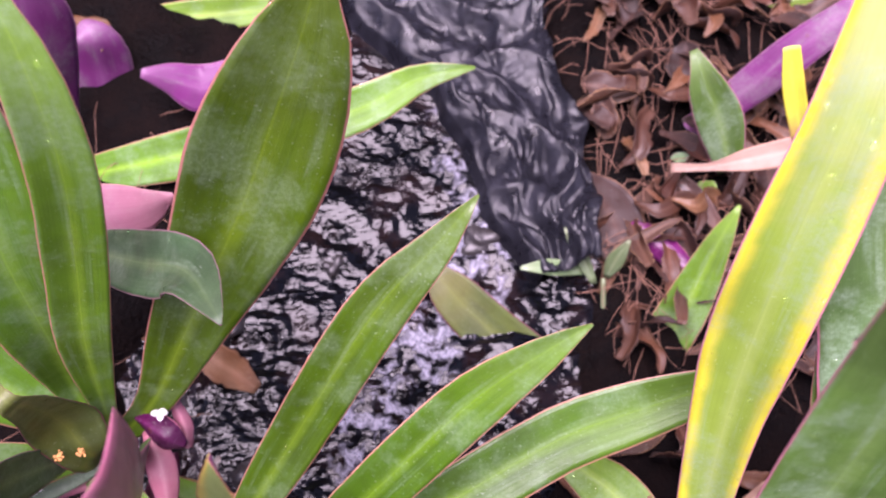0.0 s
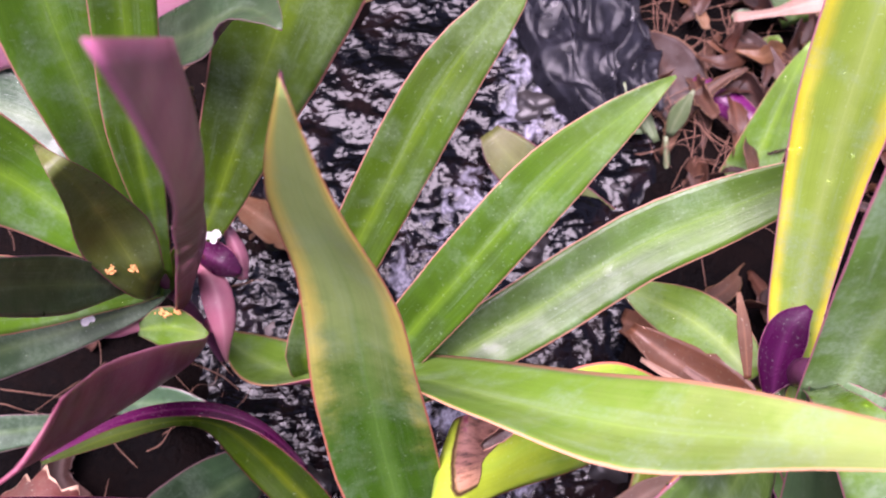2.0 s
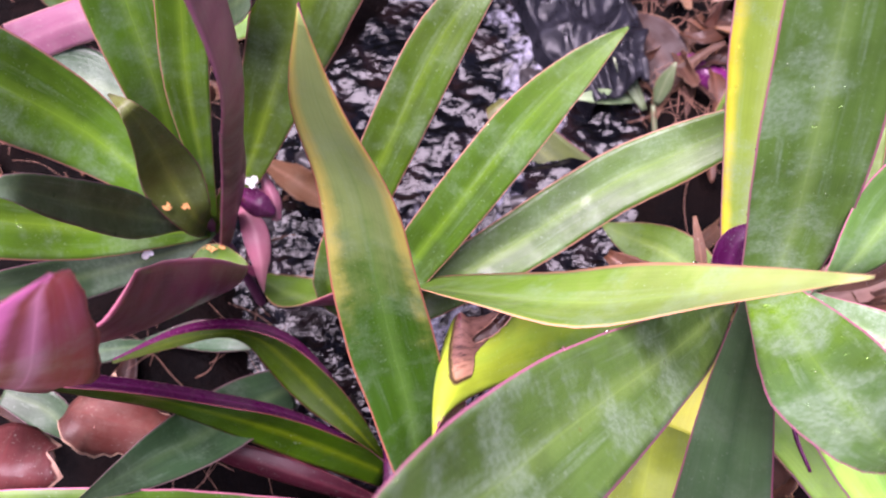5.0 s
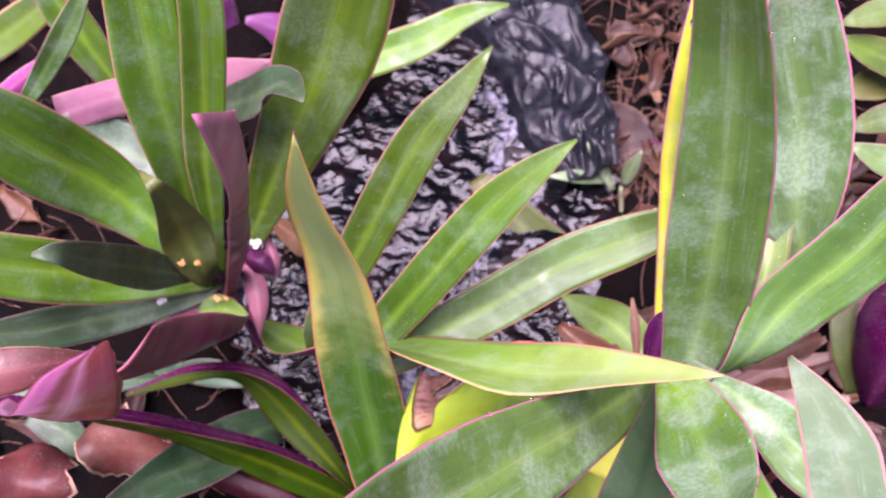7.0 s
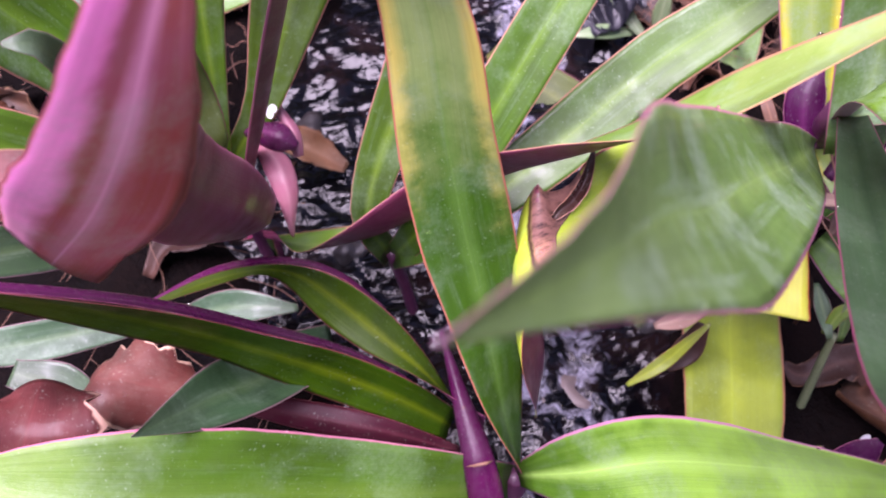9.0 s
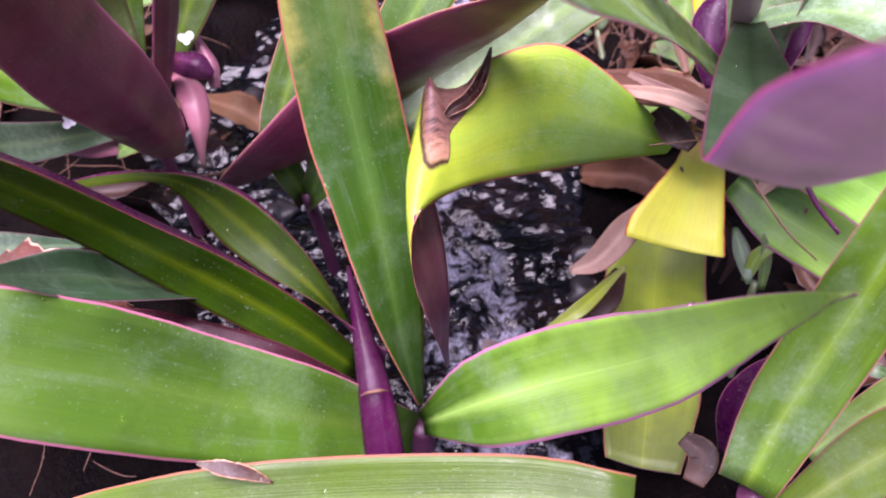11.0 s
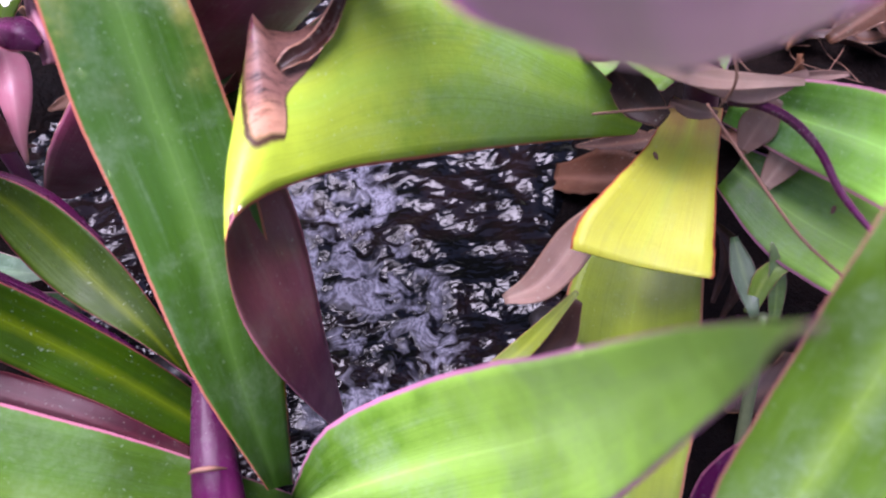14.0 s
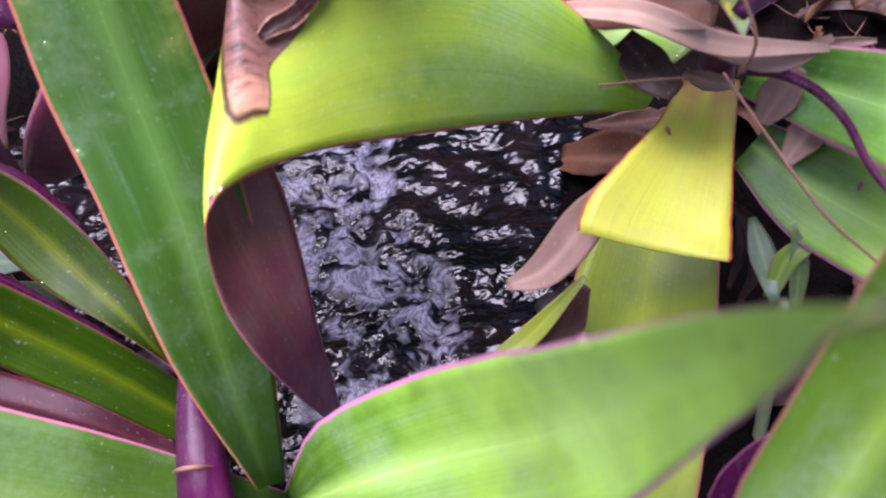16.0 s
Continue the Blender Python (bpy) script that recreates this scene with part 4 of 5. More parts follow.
R = thing("rosette_plant", (0.14, 0.30, -0.06), "half withered rosette plant with a scorched folded leaf and yellow leaves", "plant", "streamside rosettes")
leaf(R, [(0.1622, 0.3191, 0.0610, 0.0105), (0.1476, 0.2946, 0.0524, 0.0142), (0.1347, 0.2777, 0.0423, 0.0205), (0.1221, 0.2612, 0.0331, 0.0272), (0.1184, 0.2554, 0.0289, 0.0269)], (-0.33, -0.80, 0.51), 17)
leaf(R, [(0.1453, 0.3229, -0.0105, 0.0266), (0.1302, 0.2926, -0.0272, 0.0309), (0.1147, 0.2536, -0.0362, 0.0302), (0.0957, 0.2103, -0.0449, 0.0268), (0.0806, 0.1774, -0.0531, 0.0199)], (-0.25, -0.68, 0.69), 10)
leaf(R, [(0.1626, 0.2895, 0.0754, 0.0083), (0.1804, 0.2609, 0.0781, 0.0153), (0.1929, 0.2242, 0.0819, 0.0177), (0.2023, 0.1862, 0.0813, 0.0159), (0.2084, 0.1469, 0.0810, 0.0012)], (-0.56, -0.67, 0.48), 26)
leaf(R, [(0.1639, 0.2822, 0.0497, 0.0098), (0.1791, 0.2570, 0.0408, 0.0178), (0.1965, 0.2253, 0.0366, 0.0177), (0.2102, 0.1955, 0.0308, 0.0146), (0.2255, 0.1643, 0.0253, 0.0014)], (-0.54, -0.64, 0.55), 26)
leaf(R, [(0.0868, 0.3220, 0.0972, 0.0014), (0.1180, 0.2872, 0.1045, 0.0043), (0.1429, 0.2706, 0.0964, 0.0040), (0.1765, 0.2626, 0.0935, 0.0013)], (-0.46, -0.77, 0.45), 28)
leaf(R, [(0.1032, 0.3084, 0.1096, 0.0017), (0.1309, 0.2873, 0.0995, 0.0043), (0.1597, 0.2686, 0.0894, 0.0046), (0.1776, 0.2637, 0.0965, 0.0013)], (-0.48, -0.75, 0.46), 28)
leaf(R, [(0.1208, 0.3059, 0.0876, 0.0045), (0.1265, 0.2928, 0.0807, 0.0082), (0.1335, 0.2813, 0.0755, 0.0037)], (-0.41, -0.78, 0.47), 11)
leaf(R, [(0.1611, 0.2713, 0.0637, 0.0021), (0.1661, 0.2713, 0.0737, 0.0071), (0.1723, 0.2714, 0.0836, 0.0021)], (-0.43, -0.79, 0.43), 28)
leaf(R, [(0.1690, 0.2656, 0.0503, 0.0026), (0.1768, 0.2665, 0.0614, 0.0064), (0.1850, 0.2676, 0.0723, 0.0021)], (-0.46, -0.77, 0.45), 28)
leaf(R, [(0.1566, 0.2775, 0.0814, 0.0013), (0.1635, 0.2665, 0.0845, 0.0018), (0.1693, 0.2534, 0.0836, 0.0018), (0.1721, 0.2384, 0.0797, 0.0015), (0.1725, 0.2218, 0.0725, 0.0013), (0.1769, 0.2051, 0.0654, 0.0009)], (-0.48, -0.76, 0.44), 20, under=True)
leaf(R, [(0.0693, 0.2809, 0.0005, 0.0020), (0.0843, 0.2773, 0.0091, 0.0072), (0.0993, 0.2788, 0.0264, 0.0085), (0.1089, 0.2798, 0.0402, 0.0039)], (-0.35, -0.74, 0.57), 28)
leaf(R, [(0.0484, 0.2634, -0.0292, 0.0013), (0.0725, 0.2663, -0.0169, 0.0046), (0.0974, 0.2675, 0.0099, 0.0013)], (-0.29, -0.71, 0.64), 10)
leaf(R, [(0.0764, 0.2688, -0.0294, 0.0027), (0.0892, 0.2711, -0.0167, 0.0087), (0.0982, 0.2744, 0.0010, 0.0040)], (-0.32, -0.70, 0.63), 11)
leaf(R, [(0.1102, 0.1532, -0.0196, 0.0045), (0.1159, 0.1582, 0.0045, 0.0114), (0.1266, 0.1622, 0.0206, 0.0086), (0.1345, 0.1622, 0.0316, 0.0021)], (-0.46, -0.59, 0.67), 20, under=True)
leaf(R, [(0.0818, 0.1481, 0.0053, 0.0037), (0.0878, 0.1381, 0.0024, 0.0067), (0.0802, 0.1297, -0.0043, 0.0046)], (-0.38, -0.55, 0.74), 11)
leaf(R, [(0.1617, 0.2956, 0.0734, 0.0013), (0.1765, 0.2926, 0.0784, 0.0033), (0.1962, 0.2915, 0.0806, 0.0026), (0.2102, 0.2905, 0.0806, 0.0009)], (-0.48, -0.79, 0.38), 28, cup=0.5)
leaf(R, [(0.1217, 0.3079, 0.0776, 0.0011), (0.1276, 0.2989, 0.0757, 0.0033), (0.1336, 0.2942, 0.0676, 0.0011)], (-0.31, -0.86, 0.41), 28, cup=0.6, ragged=0.3)
leaf(R, [(0.1417, 0.2983, 0.0745, 0.0013), (0.1487, 0.2904, 0.0734, 0.0035), (0.1576, 0.2885, 0.0714, 0.0013)], (-0.37, -0.83, 0.42), 28, cup=0.6, ragged=0.3)
leaf(R, [(0.1665, 0.2980, 0.0131, 0.0015), (0.1733, 0.2908, 0.0043, 0.0034), (0.1735, 0.2820, -0.0098, 0.0029), (0.1669, 0.2796, -0.0253, 0.0010)], (-0.39, -0.71, 0.58), 19, cup=0.6)
leaf(R, [(0.1726, 0.3022, 0.0020, 0.0010), (0.1727, 0.2953, -0.0081, 0.0025), (0.1650, 0.2867, -0.0224, 0.0010)], (-0.38, -0.73, 0.56), 19, cup=0.6)
leaf(R, [(-0.0035, 0.2705, 0.1180, 0.0016), (0.0010, 0.2725, 0.1205, 0.0030), (0.0065, 0.2748, 0.1218, 0.0034), (0.0138, 0.2800, 0.1258, 0.0034), (0.0200, 0.2872, 0.1335, 0.0022), (0.0235, 0.2930, 0.1400, 0.0006)], (-0.25, -0.80, 0.55), 24, "scorched brown rim curled over", cup=0.9, wave=0.3, ragged=0.25)
folded_leaf(R, [(0.1296, 0.3031, 0.0589), (0.0842, 0.2871, 0.0694), (0.0437, 0.2723, 0.0773), (0.0120, 0.2633, 0.0816), (-0.0067, 0.2557, 0.0821), (-0.0174, 0.2484, 0.0818), (-0.0241, 0.2417, 0.0806), (-0.0273, 0.2376, 0.0765), (-0.0285, 0.2353, 0.0691), (-0.0289, 0.2329, 0.0573), (-0.0272, 0.2314, 0.0423), (-0.0219, 0.2342, 0.0201), (-0.0146, 0.2475, -0.0132), (-0.0076, 0.2682, -0.0515)],
    [(0.1346, 0.3048, 0.0657), (0.0984, 0.2994, 0.1060), (0.0609, 0.3007, 0.1342), (0.0244, 0.2926, 0.1349), (0.0079, 0.2825, 0.1268), (-0.0050, 0.2796, 0.1280), (-0.0101, 0.2791, 0.1339), (-0.0147, 0.2885, 0.1063), (-0.0136, 0.2855, 0.0815), (-0.0082, 0.2775, 0.0575), (-0.0060, 0.2699, 0.0355), (-0.0055, 0.2649, 0.0082), (-0.0053, 0.2707, -0.0254), (-0.0050, 0.2737, -0.0541)], 13)  # scorched, bent over, tip hanging

H = thing("rosette_plant", (0.15, 0.29, -0.05), "tall rosette plant with wide dewy grey-green leaves and a yellow one", "plant", "streamside rosettes")
rail_leaf(H, [(0.1500, 0.2697, 0.0972), (0.1477, 0.3201, 0.1159), (0.1425, 0.3505, 0.1746), (0.1355, 0.3686, 0.2378), (0.1323, 0.3767, 0.3006), (0.1363, 0.3878, 0.3624), (0.1416, 0.4055, 0.4228)], [(0.1574, 0.2806, 0.1097), (0.1664, 0.3131, 0.1332), (0.1679, 0.3378, 0.1992), (0.1695, 0.3521, 0.2642), (0.1712, 0.3671, 0.3240), (0.1702, 0.3851, 0.3806), (0.1662, 0.4126, 0.4311)], (-0.49, -0.68, 0.54), 15, cup=0.14, wave=0.02)
rail_leaf(H, [(0.1395, 0.2737, 0.1243), (0.1308, 0.2769, 0.1791), (0.1182, 0.2759, 0.2417), (0.1104, 0.2781, 0.3053), (0.1035, 0.2801, 0.3674), (0.0935, 0.2753, 0.4244), (0.0932, 0.2688, 0.4810)], [(0.1604, 0.2601, 0.1306), (0.1719, 0.2687, 0.1847), (0.1670, 0.2663, 0.2395), (0.1570, 0.2658, 0.2950), (0.1418, 0.2632, 0.3505), (0.1183, 0.2574, 0.4107), (0.0887, 0.2556, 0.4737)], (-0.31, -0.73, 0.61), 33, cup=0.14, wave=0.02)
leaf(H, [(0.1455, 0.2756, 0.1459, 0.0070), (0.2160, 0.3145, 0.1884, 0.0080), (0.2150, 0.3342, 0.2158, 0.0225), (0.2120, 0.3609, 0.2575, 0.0285), (0.1955, 0.3816, 0.3063, 0.0280), (0.1830, 0.4011, 0.3483, 0.0195), (0.1770, 0.4194, 0.3764, 0.0011)], (-0.41, -0.68, 0.61), 41)
rail_leaf(H, [(0.1567, 0.2559, 0.1442), (0.1613, 0.2533, 0.1816), (0.1722, 0.2711, 0.2230), (0.1970, 0.2780, 0.2644), (0.2186, 0.2819, 0.3053), (0.2439, 0.2796, 0.3426)], [(0.1649, 0.2655, 0.1436), (0.1900, 0.2574, 0.1803), (0.2118, 0.2579, 0.2158), (0.2308, 0.2579, 0.2533), (0.2408, 0.2631, 0.2954), (0.2450, 0.2763, 0.3396)], (-0.42, -0.57, 0.71), 40, cup=0.14, wave=0.02)
rail_leaf(H, [(0.1569, 0.2977, 0.1099), (0.1106, 0.2646, 0.1548), (0.0646, 0.2261, 0.1951), (0.0255, 0.1942, 0.2308), (-0.0110, 0.1578, 0.2654), (-0.0420, 0.1158, 0.3006), (-0.0718, 0.0666, 0.3249), (-0.0996, 0.0454, 0.3274)], [(0.1569, 0.3046, 0.1034), (0.1178, 0.2416, 0.1350), (0.0758, 0.1898, 0.1765), (0.0366, 0.1460, 0.2091), (-0.0033, 0.1069, 0.2370), (-0.0356, 0.0841, 0.2691), (-0.0665, 0.0620, 0.3025), (-0.0996, 0.0466, 0.3255)], (-0.09, -0.43, 0.90), 9, cup=0.16, wave=0.02)
leaf(H, [(0.1455, 0.2756, 0.1459, 0.0070), (0.1289, 0.2435, 0.1861, 0.0097), (0.1278, 0.2064, 0.2028, 0.0194), (0.1241, 0.1734, 0.2210, 0.0234), (0.1205, 0.1428, 0.2419, 0.0160), (0.1166, 0.1257, 0.2608, 0.0072), (0.1126, 0.1160, 0.2717, 0.0006)], (-0.35, -0.43, 0.83), 42)
leaf(H, [(0.145, 0.270, 0.150, 0.0070), (0.111, 0.200, 0.157, 0.0160), (0.075, 0.125, 0.174, 0.0210), (0.054, 0.080, 0.196, 0.0230), (0.030, 0.030, 0.242, 0.0200), (0.014, -0.004, 0.271, 0.0110), (0.006, -0.020, 0.284, 0.0010)], (-0.20, -0.35, 0.92), 37, cup=0.25, steps=40)
leaf(H, [(0.1455, 0.2756, 0.1459, 0.0070), (0.1640, 0.2495, 0.1621, 0.0064), (0.1850, 0.2222, 0.1663, 0.0153), (0.2000, 0.1921, 0.1675, 0.0164), (0.2161, 0.1622, 0.1686, 0.0011)], (-0.37, -0.44, 0.82), 9)
leaf(H, [(0.1523, 0.3180, 0.0749, 0.0094), (0.1423, 0.3390, 0.0761, 0.0166), (0.1314, 0.3645, 0.0660, 0.0173), (0.1142, 0.3875, 0.0553, 0.0104), (0.1006, 0.4020, 0.0520, 0.0011)], (-0.31, -0.45, 0.83), 8)
leaf(H, [(0.1922, 0.2939, 0.1719, 0.0066), (0.2015, 0.3200, 0.1920, 0.0113), (0.2045, 0.3543, 0.2191, 0.0113), (0.2028, 0.3893, 0.2457, 0.0013)], (-0.37, -0.65, 0.67), 8)
leaf(H, [(0.1413, 0.2868, 0.1071, 0.0034), (0.1428, 0.3003, 0.1250, 0.0094), (0.1474, 0.3101, 0.1385, 0.0093), (0.1552, 0.3150, 0.1479, 0.0022)], (-0.40, -0.41, 0.82), 20, under=True)
leaf(H, [(0.1511, 0.2788, 0.1022, 0.0034), (0.1668, 0.2805, 0.1168, 0.0088), (0.1788, 0.2842, 0.1322, 0.0081), (0.1863, 0.2876, 0.1399, 0.0048)], (-0.47, -0.35, 0.81), 20, under=True)
leaf(H, [(0.1327, 0.3000, 0.1099, 0.0017), (0.1319, 0.3166, 0.1238, 0.0034), (0.1302, 0.3337, 0.1363, 0.0011)], (-0.36, -0.42, 0.83), 19)
leaf(H, [(0.0873, 0.3440, 0.0925, 0.0032), (0.1040, 0.3223, 0.0946, 0.0106), (0.1230, 0.2992, 0.0995, 0.0121), (0.1411, 0.2756, 0.1023, 0.0058)], (-0.32, -0.33, 0.89), 19, cup=0.6, ragged=0.2)
leaf(H, [(0.2113, 0.3114, 0.0859, 0.0023), (0.2310, 0.3119, 0.0985, 0.0091), (0.2486, 0.3154, 0.1072, 0.0098), (0.2610, 0.3167, 0.1140, 0.0030)], (-0.40, -0.51, 0.76), 19, cup=0.5, ragged=0.15)
K = thing("rosette_plant", (0.12, 0.13, -0.10), "rosette plant with broad green purple-edged leaves", "plant", "streamside rosettes")
leaf(K, [(0.0930, 0.1114, 0.0135, 0.0119), (0.1077, 0.1199, 0.0474, 0.0166), (0.1248, 0.1250, 0.0859, 0.0168), (0.1354, 0.1254, 0.1231, 0.0152), (0.1427, 0.1234, 0.1561, 0.0125), (0.1489, 0.1219, 0.1830, 0.0006)], (-0.54, -0.65, 0.53), 0)
rail_leaf(K, [(0.1400, 0.0560, 0.2650), (0.1335, 0.0800, 0.2750), (0.1377, 0.1067, 0.2718), (0.1461, 0.1353, 0.2633), (0.1547, 0.1620, 0.2537), (0.1600, 0.1880, 0.2500), (0.1625, 0.2090, 0.2510)], [(0.1560, 0.0570, 0.2670), (0.1650, 0.0820, 0.2780), (0.1705, 0.1095, 0.2754), (0.1763, 0.1352, 0.2699), (0.1818, 0.1601, 0.2646), (0.1751, 0.1869, 0.2591), (0.1636, 0.2091, 0.2537)], (-0.35, -0.45, 0.80), 46, "pale frosted leaf with a pink margin", cup=0.1, wave=0.02)
leaf(K, [(0.1254, 0.1223, -0.0366, 0.0080), (0.1422, 0.1173, -0.0055, 0.0126), (0.1572, 0.1104, 0.0227, 0.0167), (0.1733, 0.1015, 0.0488, 0.0135), (0.1944, 0.0965, 0.0648, 0.0009)], (-0.53, -0.50, 0.69), 8)
leaf(K, [(0.2109, 0.1566, 0.0591, 0.0088), (0.1950, 0.1557, 0.0540, 0.0074), (0.1860, 0.1568, 0.0520, 0.0026)], (-0.57, -0.58, 0.59), 6)
leaf(K, [(0.1351, 0.1303, 0.0005, 0.0044), (0.1588, 0.1302, 0.0237, 0.0085), (0.1817, 0.1271, 0.0429, 0.0103), (0.1998, 0.1221, 0.0589, 0.0008)], (-0.56, -0.52, 0.64), 8)
T = thing("rosette_plant", (-0.33, 0.62, 0.0), "rosette plant with purple undersides showing, on the dark bank", "plant", "streamside rosettes")
leaf(T, [(-0.2415, 0.6753, 0.0668, 0.0088), (-0.2373, 0.6684, 0.1369, 0.0239), (-0.2351, 0.6663, 0.1863, 0.0268), (-0.2309, 0.6690, 0.2277, 0.0018)], (0.33, -0.75, 0.57), 35, under=True)
leaf(T, [(-0.2182, 0.7097, 0.0453, 0.0093), (-0.2200, 0.7256, 0.0825, 0.0253), (-0.2199, 0.7306, 0.1126, 0.0184), (-0.2279, 0.7425, 0.1197, 0.0044)], (0.27, -0.75, 0.60), 35, under=True)
leaf(T, [(-0.1074, 0.7025, 0.1048, 0.0110), (-0.1337, 0.6937, 0.0945, 0.0193), (-0.1578, 0.6939, 0.1044, 0.0121), (-0.1790, 0.6910, 0.1123, 0.0034)], (0.20, -0.74, 0.65), 35, under=True)
leaf(T, [(-0.2277, 0.7979, 0.0751, 0.0048), (-0.1675, 0.7890, 0.0882, 0.0124), (-0.1081, 0.7810, 0.1013, 0.0123), (-0.0466, 0.7739, 0.1164, 0.0014)], (0.11, -0.79, 0.60), 8)
leaf(T, [(-0.3928, 0.5842, 0.1449, 0.0139), (-0.3478, 0.5866, 0.1726, 0.0153), (-0.3046, 0.5908, 0.2017, 0.0105), (-0.2744, 0.5997, 0.2230, 0.0013)], (0.40, -0.77, 0.50), 6)
leaf(T, [(-0.2693, 0.5763, 0.1209, 0.0104), (-0.2870, 0.5805, 0.1659, 0.0163), (-0.3045, 0.5897, 0.2139, 0.0138), (-0.3113, 0.5972, 0.2475, 0.0013)], (0.41, -0.78, 0.48), 0)
leaf(T, [(-0.3036, 0.4756, 0.1797, 0.0040), (-0.2722, 0.4720, 0.2176, 0.0076), (-0.2415, 0.4712, 0.2580, 0.0079), (-0.2189, 0.4789, 0.2920, 0.0014)], (0.40, -0.76, 0.52), 9)
leaf(T, [(-0.3623, 0.5184, 0.1397, 0.0061), (-0.3243, 0.5328, 0.1645, 0.0069), (-0.2941, 0.5408, 0.1846, 0.0017)], (0.44, -0.71, 0.56), 5, under=True)
U = thing("withering_plant", (0.33, 0.72, 0.03), "withering plant with purple leaves and brown dry ones on wet soil", "plant", "streamside rosettes")
leaf(U, [(0.2244, 0.6870, 0.0384, 0.0024), (0.2732, 0.6808, 0.0652, 0.0104), (0.3055, 0.6812, 0.1074, 0.0154), (0.3313, 0.6820, 0.1462, 0.0157), (0.3693, 0.6860, 0.1909, 0.0109)], (-0.43, -0.67, 0.60), 35, under=True)
leaf(U, [(0.3074, 0.7693, 0.0580, 0.0052), (0.3539, 0.7567, 0.0784, 0.0070), (0.4033, 0.7530, 0.1059, 0.0069), (0.4468, 0.7585, 0.1272, 0.0029)], (-0.50, -0.68, 0.53), 35, under=True)
leaf(U, [(0.3254, 0.8214, 0.0786, 0.0042), (0.3684, 0.7952, 0.0867, 0.0155), (0.4140, 0.7858, 0.1090, 0.0171), (0.4715, 0.7882, 0.1414, 0.0025)], (-0.50, -0.70, 0.51), 8)
leaf(U, [(0.2899, 0.6294, 0.0628, 0.0100), (0.2710, 0.6417, 0.1053, 0.0183), (0.2532, 0.6499, 0.1338, 0.0152), (0.2436, 0.6565, 0.1502, 0.0084), (0.2382, 0.6672, 0.1584, 0.0033)], (-0.40, -0.68, 0.61), 9)
leaf(U, [(0.3282, 0.6198, 0.1116, 0.0077), (0.3087, 0.6314, 0.1519, 0.0082), (0.2971, 0.6419, 0.1832, 0.0060)], (-0.48, -0.65, 0.59), 17)
leaf(U, [(0.3125, 0.6010, 0.1174, 0.0109), (0.2849, 0.6054, 0.1035, 0.0093), (0.2585, 0.6100, 0.0904, 0.0034), (0.2318, 0.6192, 0.0796, 0.0039)], (-0.40, -0.62, 0.68), 28)
leaf(U, [(0.2036, 0.5929, 0.0425, 0.0062), (0.2262, 0.5685, 0.0387, 0.0109), (0.2455, 0.5419, 0.0368, 0.0052)], (-0.35, -0.56, 0.75), 18, under=True, cup=0.4)
leaf(U, [(0.1930, 0.8785, 0.0576, 0.0100), (0.2316, 0.8398, 0.0564, 0.0130), (0.2659, 0.8160, 0.0532, 0.0053)], (-0.29, -0.76, 0.58), 8)
leaf(U, [(0.1961, 0.7400, 0.0318, 0.0082), (0.2178, 0.7448, 0.0510, 0.0171), (0.2472, 0.7562, 0.0634, 0.0070)], (-0.30, -0.71, 0.64), 19)
leaf(U, [(0.2173, 0.7975, 0.0448, 0.0084), (0.2382, 0.8013, 0.0620, 0.0136), (0.2540, 0.8062, 0.0681, 0.0073)], (-0.31, -0.74, 0.59), 11)
leaf(U, [(0.1620, 0.6355, 0.0544, 0.0072), (0.1844, 0.6067, 0.0446, 0.0232), (0.1986, 0.5739, 0.0275, 0.0195), (0.2008, 0.5431, 0.0180, 0.0044)], (-0.31, -0.56, 0.77), 11)
leaf(U, [(0.1633, 0.8428, 0.0503, 0.0162), (0.1734, 0.7897, 0.0337, 0.0243), (0.1749, 0.7400, 0.0178, 0.0196), (0.1710, 0.7099, 0.0042, 0.0041)], (-0.24, -0.70, 0.67), 11)
leaf(U, [(0.2419, 0.6353, 0.0586, 0.0036), (0.2599, 0.6093, 0.0526, 0.0081), (0.2779, 0.5773, 0.0432, 0.0035)], (-0.39, -0.60, 0.70), 19)
leaf(U, [(0.2619, 0.7698, 0.0526, 0.0072), (0.2757, 0.7687, 0.0637, 0.0143), (0.2937, 0.7626, 0.0628, 0.0061)], (-0.36, -0.72, 0.60), 19)
leaf(U, [(0.2300, 0.6485, 0.0435, 0.0047), (0.2455, 0.6239, 0.0372, 0.0138), (0.2640, 0.5974, 0.0325, 0.0109), (0.2771, 0.5755, 0.0311, 0.0027)], (-0.39, -0.57, 0.72), 11)


# ---- hearts, stems and flowers ----
def local(plant, rows):
    x, y, z = plant.location
    return [(a - x, b - y, c - z, r) for a, b, c, r in rows]


def stem(plant, rows, label="violet fleshy stem"):
    bm = bmesh.new()
    tube(bm, local(plant, rows), 12)
    return part("stem", bm, STEM, plant, label)


stem(L, [(-0.1516, 0.4203, -0.0611, 0.004), (-0.1609, 0.4161, 0.0129, 0.004), (-0.1713, 0.4095, 0.0769, 0.005)])
stem(N, [(-0.0604, 0.3773, -0.0939, 0.004), (-0.0686, 0.3698, -0.0252, 0.004), (-0.0767, 0.3624, 0.0236, 0.004)])
stem(F, [(-0.0297, 0.2511, -0.1286, 0.010), (-0.0295, 0.2476, -0.0964, 0.010), (-0.0272, 0.2437, -0.0688, 0.008)])
stem(R, [(0.1689, 0.3622, -0.1044, 0.005), (0.1575, 0.3315, -0.0041, 0.004), (0.1489, 0.3100, 0.0421, 0.003)])
